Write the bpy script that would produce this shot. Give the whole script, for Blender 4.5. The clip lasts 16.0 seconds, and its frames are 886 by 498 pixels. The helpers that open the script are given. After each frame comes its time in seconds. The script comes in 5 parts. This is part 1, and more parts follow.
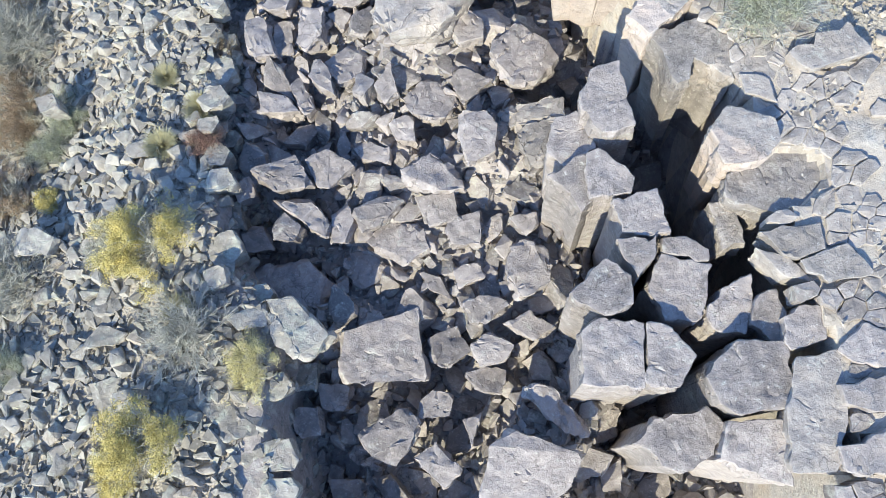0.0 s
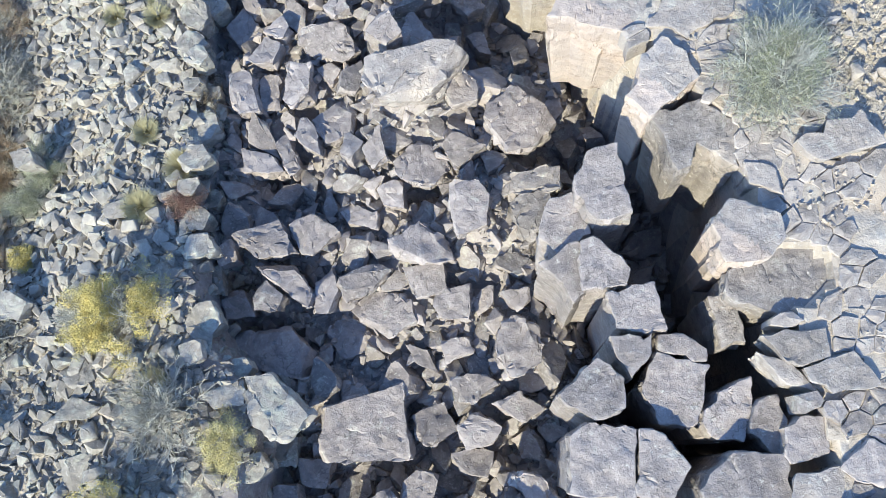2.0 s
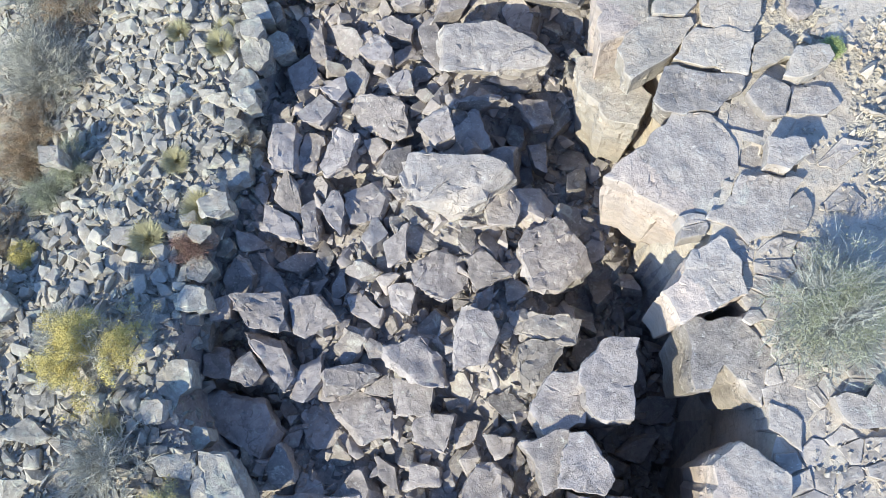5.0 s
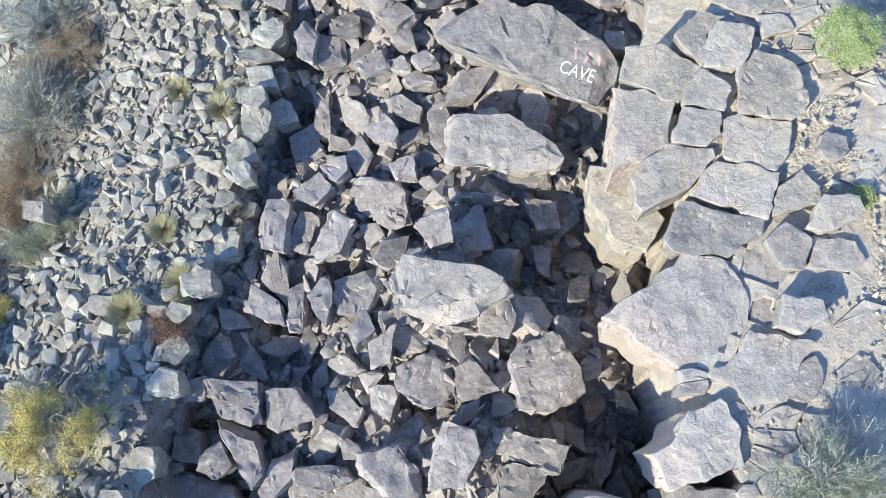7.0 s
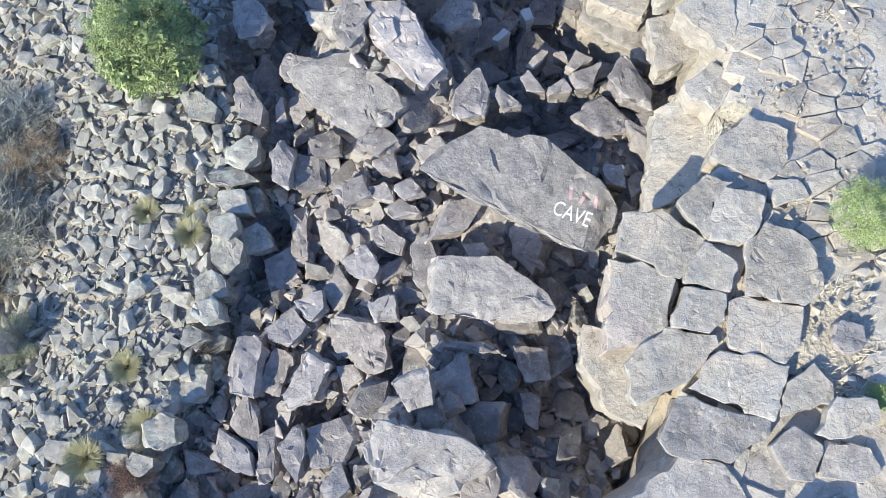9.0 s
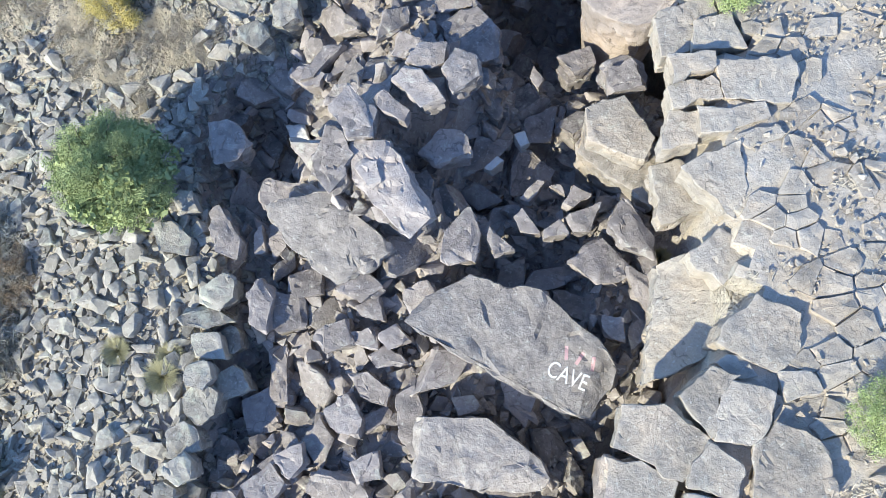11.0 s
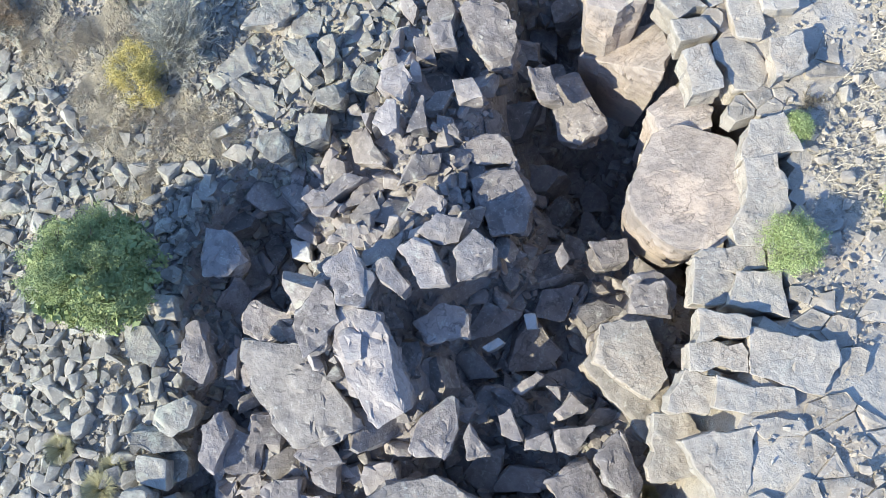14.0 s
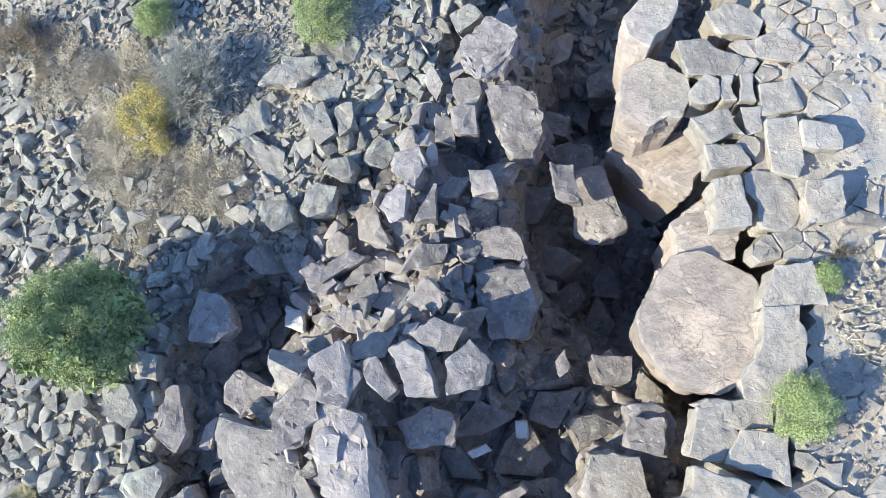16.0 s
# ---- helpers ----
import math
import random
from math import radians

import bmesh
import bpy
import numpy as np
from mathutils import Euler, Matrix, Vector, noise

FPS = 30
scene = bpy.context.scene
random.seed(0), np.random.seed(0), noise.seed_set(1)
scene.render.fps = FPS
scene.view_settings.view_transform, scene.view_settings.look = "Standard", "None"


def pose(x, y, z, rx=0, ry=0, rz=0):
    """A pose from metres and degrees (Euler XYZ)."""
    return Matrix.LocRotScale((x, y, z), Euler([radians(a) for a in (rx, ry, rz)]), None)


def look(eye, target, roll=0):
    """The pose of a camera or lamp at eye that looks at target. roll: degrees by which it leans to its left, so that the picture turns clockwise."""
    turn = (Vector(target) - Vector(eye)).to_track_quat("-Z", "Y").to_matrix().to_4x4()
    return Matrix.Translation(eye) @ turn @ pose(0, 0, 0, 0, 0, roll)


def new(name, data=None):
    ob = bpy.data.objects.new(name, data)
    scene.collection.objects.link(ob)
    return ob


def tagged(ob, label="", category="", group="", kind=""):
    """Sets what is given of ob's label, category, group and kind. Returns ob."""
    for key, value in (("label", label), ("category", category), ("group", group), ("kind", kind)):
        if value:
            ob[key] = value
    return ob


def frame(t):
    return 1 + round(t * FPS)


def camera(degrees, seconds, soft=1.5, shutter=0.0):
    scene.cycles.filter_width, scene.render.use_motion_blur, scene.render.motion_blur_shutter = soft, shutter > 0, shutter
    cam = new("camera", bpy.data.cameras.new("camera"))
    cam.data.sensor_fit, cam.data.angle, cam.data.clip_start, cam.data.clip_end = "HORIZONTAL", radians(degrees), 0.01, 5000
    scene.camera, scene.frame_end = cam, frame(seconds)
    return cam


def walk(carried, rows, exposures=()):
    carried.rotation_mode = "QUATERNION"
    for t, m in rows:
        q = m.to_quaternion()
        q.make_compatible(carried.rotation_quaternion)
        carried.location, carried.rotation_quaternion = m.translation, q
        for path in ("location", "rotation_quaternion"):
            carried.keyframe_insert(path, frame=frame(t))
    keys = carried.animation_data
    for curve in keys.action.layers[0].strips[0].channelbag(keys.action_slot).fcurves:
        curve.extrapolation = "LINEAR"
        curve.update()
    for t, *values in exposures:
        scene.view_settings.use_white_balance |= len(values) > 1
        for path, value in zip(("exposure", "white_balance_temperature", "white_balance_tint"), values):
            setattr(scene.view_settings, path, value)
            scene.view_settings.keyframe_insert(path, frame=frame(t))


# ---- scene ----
from mathutils.bvhtree import BVHTree

cam = camera(56.0, 16.0, 0.85)
METRES, EYE, TILT, LEAN, TURN = 20.0, 18.0, -75.0, 4.0, 0.0
ROWS = [
    (0.0, 0.0, 0.0, 0.0, 0.0, 0.0, -0.0),
    (0.5, 0.0029, 0.0095, 0.0213, 0.01, -0.17, 0.08),
    (1.0, 0.0061, 0.0189, 0.0425, 0.06, -0.36, -0.1),
    (1.5, 0.0114, 0.0291, 0.0662, 0.18, -0.61, -0.45),
    (2.0, 0.017, 0.0395, 0.0886, 0.37, -0.75, -1.08),
    (2.5, 0.0228, 0.0502, 0.1131, 0.77, -0.96, -2.4),
    (3.0, 0.0296, 0.0601, 0.1364, 1.49, -1.2, -4.87),
    (3.5, 0.0356, 0.0705, 0.1608, 2.29, -1.54, -7.84),
    (4.0, 0.041, 0.081, 0.1838, 3.18, -1.86, -10.93),
    (6.5, 0.0358, 0.1349, 0.3105, 6.33, -3.76, -20.57),
    (7.0, 0.0265, 0.1503, 0.343, 6.55, -4.06, -21.1),
    (7.5, 0.0169, 0.1684, 0.3797, 6.75, -4.47, -21.43),
    (8.0, 0.0082, 0.1864, 0.4166, 6.91, -4.79, -21.7),
    (8.5, -0.0032, 0.2021, 0.4551, 7.0, -5.2, -21.87),
    (9.0, -0.0167, 0.2179, 0.4925, 7.11, -5.58, -21.99),
    (9.5, -0.0314, 0.233, 0.5283, 7.09, -5.9, -22.1),
    (10.0, -0.0429, 0.2483, 0.5635, 7.17, -6.21, -22.13),
    (12.5, -0.0992, 0.3211, 0.7268, 7.89, -7.88, -23.72),
    (13.0, -0.1055, 0.3342, 0.7525, 9.16, -8.64, -26.51),
    (13.5, -0.1119, 0.347, 0.7759, 11.05, -9.8, -30.47),
    (14.0, -0.1192, 0.3591, 0.7969, 12.96, -11.01, -34.13),
    (14.5, -0.1281, 0.3709, 0.8173, 14.43, -12.07, -36.63),
    (15.0, -0.1386, 0.3815, 0.8362, 15.68, -13.01, -38.66),
    (15.5, -0.1502, 0.3915, 0.8549, 16.4, -13.62, -39.67),
    (16.0, -0.165, 0.4002, 0.8723, 16.68, -13.99, -40.27),
]
walk(cam, [(t, pose(0, 0, EYE, TILT, LEAN, TURN) @ pose(METRES * x, METRES * y, METRES * z, 90 + pitch, roll, yaw)) for t, x, y, z, yaw, pitch, roll in ROWS])

# ---- light: clear sky, one sun behind the flight ----
SUN_AZIMUTH, SUN_HEIGHT = 203.0, 33.5   # degrees clockwise from +y; degrees over the horizon
world = bpy.data.worlds.new("sky")
scene.world = world
world.use_nodes = True
wn = world.node_tree.nodes
sky = wn.new("ShaderNodeTexSky")
sky.sky_type, sky.sun_disc = "NISHITA", False
sky.ozone_density, sky.dust_density, sky.altitude = 6.0, 0.4, 1200.0
sky.sun_elevation, sky.sun_rotation = radians(SUN_HEIGHT), radians(SUN_AZIMUTH)
world.node_tree.links.new(sky.outputs[0], wn["Background"].inputs[0])
wn["Background"].inputs[1].default_value = 0.245
sun = new("sun", bpy.data.lights.new("sun", "SUN"))
sun.data.energy, sun.data.angle, sun.data.color = 5.0, radians(0.55), (1.0, 0.945, 0.735)
ca, sa, ce, se = math.cos(radians(SUN_AZIMUTH)), math.sin(radians(SUN_AZIMUTH)), math.cos(radians(SUN_HEIGHT)), math.sin(radians(SUN_HEIGHT))
sun.matrix_world = look((40 * sa * ce, 40 * ca * ce, 40 * se), (0, 0, 0))
scene.view_settings.exposure = 0.57


# ---- materials ----
def nodes_of(name):
    m = bpy.data.materials.new(name)
    m.use_nodes = True
    n, l = m.node_tree.nodes, m.node_tree.links
    return m, n, l, n["Principled BSDF"]


def noise_tex(n, l, where, scale, detail=6.0, rough=0.6, distort=0.0):
    t = n.new("ShaderNodeTexNoise")
    t.inputs["Scale"].default_value, t.inputs["Detail"].default_value = scale, detail
    t.inputs["Roughness"].default_value, t.inputs["Distortion"].default_value = rough, distort
    l.new(where, t.inputs["Vector"])
    return t.outputs["Fac"]


def ramp(n, l, fac, a, b):
    r = n.new("ShaderNodeMapRange")
    r.inputs["From Min"].default_value, r.inputs["From Max"].default_value = a, b
    l.new(fac, r.inputs["Value"])
    return r.outputs["Result"]


def times(n, l, a, b):
    r = n.new("ShaderNodeMath")
    r.operation = "MULTIPLY"
    l.new(a, r.inputs[0])
    if isinstance(b, (int, float)):
        r.inputs[1].default_value = b
    else:
        l.new(b, r.inputs[1])
    return r.outputs[0]


def mix(n, l, fac, a, b):
    r = n.new("ShaderNodeMix")
    r.data_type = "RGBA"
    for sock, v in ((r.inputs["Factor"], fac), (r.inputs["A"], a), (r.inputs["B"], b)):
        if isinstance(v, tuple):
            sock.default_value = (*v, 1)
        elif isinstance(v, (int, float)):
            sock.default_value = v
        else:
            l.new(v, sock)
    return r.outputs["Result"]


def bump(n, l, p, pairs):
    last = None
    for height, strength, dist in pairs:
        b = n.new("ShaderNodeBump")
        b.inputs["Strength"].default_value, b.inputs["Distance"].default_value = strength, dist
        l.new(height, b.inputs["Height"])
        if last is not None:
            l.new(last, b.inputs["Normal"])
        last = b.outputs["Normal"]
    l.new(last, p.inputs["Normal"])


def stone(name, dark, light, lichen, lichen_from, tan, tan_from, island=False, crust=(0.66, 0.66, 0.61), crust_from=0.575):
    """Weathered basalt: mottled base, per-stone tint, pale lichen flecks, dark pits and tan dust."""
    m, n, l, p = nodes_of(name)
    geo = n.new("ShaderNodeNewGeometry")
    where = geo.outputs["Position"]
    rnd = geo.outputs["Random Per Island"] if island else n.new("ShaderNodeObjectInfo").outputs["Random"]
    big = noise_tex(n, l, where, 0.9, 5)
    mid = noise_tex(n, l, where, 4.5, 8, 0.66)
    fine = noise_tex(n, l, where, 30.0, 6, 0.75)
    base = mix(n, l, ramp(n, l, mid, 0.28, 0.74), dark, light)
    value = n.new("ShaderNodeMapRange")
    value.inputs["To Min"].default_value, value.inputs["To Max"].default_value = 0.66, 1.24
    l.new(rnd, value.inputs["Value"])
    shade = n.new("ShaderNodeHueSaturation")
    l.new(base, shade.inputs["Color"])
    l.new(value.outputs["Result"], shade.inputs["Value"])
    c = mix(n, l, times(n, l, ramp(n, l, big, tan_from, tan_from + 0.16), 0.85), shade.outputs["Color"], tan)
    blot = noise_tex(n, l, where, 2.6, 10, 0.75, 0.6)
    c = mix(n, l, times(n, l, ramp(n, l, blot, lichen_from, lichen_from + 0.10), 0.75), c, lichen)
    fleck = noise_tex(n, l, where, 13.0, 8, 0.78, 0.7)
    c = mix(n, l, times(n, l, ramp(n, l, fleck, crust_from, crust_from + 0.05), 0.6), c, crust)
    pit = noise_tex(n, l, where, 21.0, 8, 0.75, 0.4)
    c = mix(n, l, times(n, l, ramp(n, l, pit, 0.60, 0.65), 0.4), c, tuple(0.3 * v for v in dark))
    crackle = n.new("ShaderNodeTexVoronoi")
    crackle.feature = "DISTANCE_TO_EDGE"
    crackle.inputs["Scale"].default_value = 1.3
    facet = n.new("ShaderNodeTexVoronoi")
    facet.inputs["Scale"].default_value = 3.6
    warp = n.new("ShaderNodeVectorMath")
    warp.operation = "ADD"
    wob = n.new("ShaderNodeTexNoise")
    wob.inputs["Scale"].default_value, wob.inputs["Detail"].default_value = 2.5, 5.0
    l.new(where, wob.inputs["Vector"])
    l.new(where, warp.inputs[0])
    l.new(wob.outputs["Color"], warp.inputs[1])
    l.new(warp.outputs[0], crackle.inputs["Vector"])
    l.new(warp.outputs[0], facet.inputs["Vector"])
    tone = n.new("ShaderNodeSeparateColor")
    l.new(facet.outputs["Color"], tone.inputs[0])
    c = mix(n, l, times(n, l, ramp(n, l, tone.outputs[0], 0.45, 1.0), 0.3), c, tuple(0.62 * v for v in dark))
    c = mix(n, l, times(n, l, ramp(n, l, tone.outputs[1], 0.55, 1.0), 0.25), c, tuple(1.2 * v for v in light))
    line = ramp(n, l, crackle.outputs["Distance"], 0.0, 0.022)
    seam = n.new("ShaderNodeMath")
    seam.operation = "MULTIPLY_ADD"
    l.new(line, seam.inputs[0])
    seam.inputs[1].default_value, seam.inputs[2].default_value = -1.0, 1.0
    c = mix(n, l, times(n, l, times(n, l, seam.outputs[0], ramp(n, l, big, 0.46, 0.58)), 0.6), c, tuple(0.25 * v for v in dark))
    if not island:
        # convex edges paler: wear, plus the sun they catch put into the colour
        c = mix(n, l, times(n, l, ramp(n, l, geo.outputs["Pointiness"], 0.515, 0.58), 0.35), c, tuple(min(0.6, 1.35 * v) for v in light))
    l.new(c, p.inputs["Base Color"])
    p.inputs["Roughness"].default_value = 0.92
    bump(n, l, p, [(line, 0.25, 0.02), (facet.outputs["Distance"], 0.15, 0.1), (mid, 0.8, 0.06), (blot, 0.5, 0.05), (fine, 0.55, 0.015)])
    return m


BASALT = stone("basalt", (0.222, 0.197, 0.190), (0.415, 0.372, 0.352), (0.53, 0.53, 0.475), 0.575, (0.43, 0.375, 0.325), 0.66)
BASALT_MANY = stone("basalt_rubble", (0.208, 0.187, 0.180), (0.395, 0.358, 0.338), (0.50, 0.50, 0.445), 0.54, (0.42, 0.375, 0.32), 0.65, True)
RIM = stone("rim_basalt", (0.30, 0.272, 0.240), (0.43, 0.388, 0.341), (0.47, 0.45, 0.39), 0.57, (0.46, 0.385, 0.310), 0.46)
RIM_MANY = stone("rim_rubble", (0.345, 0.312, 0.274), (0.49, 0.443, 0.388), (0.52, 0.50, 0.43), 0.56, (0.475, 0.40, 0.322), 0.44, True)
MID = stone("pale_basalt", (0.245, 0.220, 0.206), (0.41, 0.374, 0.346), (0.50, 0.50, 0.45), 0.58, (0.46, 0.395, 0.335), 0.55)
TALUS = stone("lichen_talus", (0.225, 0.210, 0.187), (0.40, 0.375, 0.333), (0.49, 0.50, 0.41), 0.51, (0.40, 0.34, 0.28), 0.55)
TALUS_MANY = stone("lichen_talus_rubble", (0.225, 0.210, 0.187), (0.40, 0.375, 0.333), (0.49, 0.50, 0.41), 0.51, (0.40, 0.34, 0.28), 0.55, True)
SANDSTAINED = stone("iron_stained_basalt", (0.36, 0.305, 0.275), (0.47, 0.405, 0.362), (0.46, 0.43, 0.40), 0.62, (0.51, 0.41, 0.338), 0.48, False, (0.6, 0.56, 0.5), 0.66)
PALE = stone("pale_stone", (0.45, 0.44, 0.42), (0.66, 0.65, 0.62), (0.6, 0.62, 0.58), 0.6, (0.5, 0.45, 0.4), 0.7)


def earth():
    m, n, l, p = nodes_of("gravelly_earth")
    where = n.new("ShaderNodeNewGeometry").outputs["Position"]
    big, mid, fine = (noise_tex(n, l, where, s, 8, 0.65) for s in (0.7, 6.0, 45.0))
    c = mix(n, l, ramp(n, l, mid, 0.35, 0.65), (0.33, 0.303, 0.26), (0.53, 0.478, 0.40))
    c = mix(n, l, ramp(n, l, big, 0.5, 0.64), c, (0.47, 0.41, 0.33))
    c = mix(n, l, times(n, l, ramp(n, l, fine, 0.52, 0.66), 0.6), c, (0.17, 0.16, 0.15))
    l.new(c, p.inputs["Base Color"])
    p.inputs["Roughness"].default_value = 0.95
    peb = n.new("ShaderNodeTexVoronoi")
    peb.inputs["Scale"].default_value = 14.0
    l.new(where, peb.inputs["Vector"])
    bump(n, l, p, [(peb.outputs["Distance"], 0.7, 0.05), (mid, 0.8, 0.1), (fine, 0.5, 0.02)])
    return m


EARTH = earth()


def leafy(name, a, b, rough=0.7):
    m, n, l, p = nodes_of(name)
    geo = n.new("ShaderNodeNewGeometry")
    c = mix(n, l, geo.outputs["Random Per Island"], a, b)
    big = noise_tex(n, l, geo.outputs["Position"], 3.0, 4)
    c = mix(n, l, times(n, l, ramp(n, l, big, 0.4, 0.65), 0.5), c, tuple(0.55 * v for v in a))
    l.new(c, p.inputs["Base Color"])
    p.inputs["Roughness"].default_value = rough
    return m


# ---- lie of the land ----
def lerp(v, *pairs):
    return float(np.interp(v, [p[0] for p in pairs], [p[1] for p in pairs]))


def smooth(v, a, b):
    v = min(1.0, max(0.0, (v - a) / (b - a)))
    return v * v * (3 - 2 * v)


def rim_x(y):
    """Where the plateau breaks off into the trench."""
    return lerp(y, (-30, 14), (-4, 5.4), (0, 5.2), (2, 5.0), (4, 4.6), (5.3, 4.25), (7.5, 3.9), (8.5, 3.2), (9.5, 2.3), (10.5, 1.8), (12, 1.7), (13, 1.1),
                (14, 0.75), (16, 0.6), (17.5, 0.1), (18.5, -0.4), (20, -1.0), (21, -1.7), (22.5, -2.8), (24, -4.1), (26, -5.4), (32, -9), (60, -24))


def plateau_z(y):
    return lerp(y, (0, 4.0), (8, 3.95), (12, 3.72), (16, 3.6), (19, 3.35), (22, 2.85), (25, 2.75))


def bank_x(y):
    """The foot of the talus bank on the other side."""
    return lerp(y, (-30, -12), (-3, -4.2), (0, -4.5), (1.2, -4.75), (3, -4.6), (3.6, -5.1), (4.5, -5.9), (6, -6.2), (7, -6.4), (9, -6.6), (12, -6.9), (13.5, -7.4), (14.4, -8.1), (15, -8.8), (16, -9.4), (17, -9.6), (18, -9.3), (19, -8.8), (21, -8.5), (24, -9.5), (60, -30))


def bank_z(x, y):
    top = lerp(y, (0, 1.15), (4, 1.2), (6, 0.95), (8, 0.65), (14, 0.6), (16, 0.4), (19, 0.75), (24, 0.7))
    fall = lerp(y, (2, 0.12), (8, 0.5), (11, 0.33), (14, 0.2), (18, 0.07))
    return top - fall * max(0.0, bank_x(y) - 1.8 - x) if x > -40 else top - fall * 12


HOLLOWS = ((-5.0, 4.9, 1.5, 0.9), (-3.9, 1.5, 1.5, 0.7), (-1.0, 1.0, 2.2, 0.9), (0.6, 2.2, 1.2, 0.8), (-4.4, 7.3, 0.9, 0.6), (-6.4, 12.2, 0.8, 0.7), (-0.6, 11.4, 0.9, 0.9),
           (-1.2, 13.9, 1.0, 0.8), (-8.2, 16.4, 1.2, 1.4), (-3.0, 18.9, 1.7, 1.0), (-4.2, 20.8, 1.4, 1.0), (-3.6, 17.2, 0.9, 0.5), (-1.9, 16.6, 0.8, 0.8), (-9.6, 23.5, 1.2, 1.2), (-6.9, 17.2, 0.8, 0.8), (-3.9, 21.9, 1.1, 1.4), (-5.6, 22.6, 1.0, 0.9), (-4.7, 8.2, 0.6, 0.9), (-4.9, 4.3, 0.9, 1.3), (-4.2, 2.7, 0.7, 1.0),
           (-4.1, 0.0, 0.9, 1.2), (0.9, 2.2, 0.7, 1.2), (-1.4, 7.5, 0.5, 0.9), (-3.9, 9.4, 0.5, 0.9), (0.3, 11.9, 0.6, 1.0), (-6.9, 13.9, 0.6, 0.9), (-2.7, 10.9, 0.5, 0.9),
           (-8.1, 16.6, 0.9, 1.5), (-4.1, 18.4, 1.1, 1.5), (-2.3, 15.9, 1.1, 1.4), (-4.6, 20.4, 0.9, 1.4), (-4.5, 22.3, 0.9, 1.5), (-7.2, 21.6, 0.5, 0.9), (-7.0, 24.4, 0.9, 1.5),
           (-3.8, 17.6, 0.9, 1.4), (-2.8, 18.6, 0.9, 1.5), (-4.7, 17.7, 0.8, 1.2))


TOPS = []   # (x, y, top) of the boulders in the trench
LEVEL = {}


def level(x, y):
    """The height at which boulders lie, smoothed over about a metre."""
    key = (round(x * 4), round(y * 4))
    if key not in LEVEL:
        if not TOPS:
            return 0.4
        x, y = key[0] / 4, key[1] / 4
        t = np.array(TOPS)
        w = np.exp(-((t[:, 0] - x) ** 2 + (t[:, 1] - y) ** 2) / 0.75)
        LEVEL[key] = float((w @ t[:, 2] + 0.04 * 0.1) / (w.sum() + 0.04))
    return LEVEL[key]


def trench_z(x, y):
    z = level(x, y) - 0.62
    gap = rim_x(y) - x
    z -= (1.3 * (1 - smooth(y, 8.5, 10)) ) * (1 - smooth(gap, 1.6, 3.4)) + 2.8 * smooth(y, 19.6, 21.8) * (1 - smooth(gap, 3.0, 4.5))
    dug = 0.0
    for hx, hy, hr, hd in HOLLOWS:
        if abs(x - hx) < 1.4 * hr and abs(y - hy) < 1.4 * hr:
            dug = max(dug, hd * (1 - smooth(math.hypot(x - hx, y - hy), 0.55 * hr, 1.4 * hr)))
    return z - 0.8 * dug


def ground_z(x, y):
    right = rim_x(y) + 0.9 * smooth(y, 20.2, 20.8) * (1 - smooth(y, 23.2, 23.8))
    z = trench_z(x, y)
    k = smooth(x, right + 0.1, right + 0.5)
    z = z * (1 - k) + (plateau_z(y) - 0.1) * k
    left = bank_x(y)
    k = 1 - smooth(x, left - 0.15, left + 0.45)
    z = z * (1 - k) + bank_z(x, y) * k
    return z + 0.07 * noise.noise((x * 1.7, y * 1.7, 3.0)) + 0.05 * noise.noise((x * 5, y * 5, 9.0))


def bare(x, y):
    """Patches of earth and dry grass between the slabs, more of them away from the rim."""
    away = smooth(x - rim_x(y), 2.0 - 0.6 * smooth(y, 8, 12), 4.6)
    return 0.9 * noise.noise((x * 0.5, y * 0.5, 7.0)) + 0.75 * away > 0.45


def sheet_steps(lo, hi, step):
    mid = list(np.arange(lo, hi + 1e-6, step))
    out = [2.2 ** k for k in range(0, 9)]
    return [lo - 1.2 * v for v in reversed(out)] + mid + [hi + 1.2 * v for v in out]


def finish(name, bm_or_data, material, parent=None, smooth_angle=30):
    me_ = bpy.data.meshes.new(name)
    if isinstance(bm_or_data, bmesh.types.BMesh):
        bm_or_data.to_mesh(me_)
        bm_or_data.free()
    else:
        me_.from_pydata(bm_or_data[0], [], bm_or_data[1])
    me_.materials.append(material)
    if smooth_angle:
        me_.shade_smooth()
        me_.set_sharp_from_angle(angle=radians(smooth_angle))
    ob = new(name, me_)
    ob.parent = parent
    return ob


def build_ground():
    xs, ys = sheet_steps(-17.0, 11.0, 0.16), sheet_steps(-5.0, 31.0, 0.16)
    verts = []
    for y in ys:
        for x in xs:
            sunk = 0.4 if x > rim_x(y) - 0.3 and -6 < y < 32 and x < 9 and covered(x, y, -0.12) else 0.0
            verts.append((x, y, ground_z(x, y) - sunk))
    w = len(xs)
    faces = [(j * w + i, j * w + i + 1, (j + 1) * w + i + 1, (j + 1) * w + i) for j in range(len(ys) - 1) for i in range(w - 1)]
    ob = finish("ground", (verts, faces), EARTH)
    ob.data.materials.append(BASALT_MANY)
    ob.data.materials.append(RIM_MANY)
    for f in ob.data.polygons:
        x, y, z = f.center
        if bank_x(y) - 0.6 + 0.8 * noise.noise((x * 0.5, y * 0.5, 0)) < x < rim_x(y) + 0.2:
            f.material_index = 1
        elif x > rim_x(y) and not bare(x, y):
            f.material_index = 2
    return tagged(ob, "gravelly earth under a collapsed basalt trench and plateau", "ground", kind="structure")


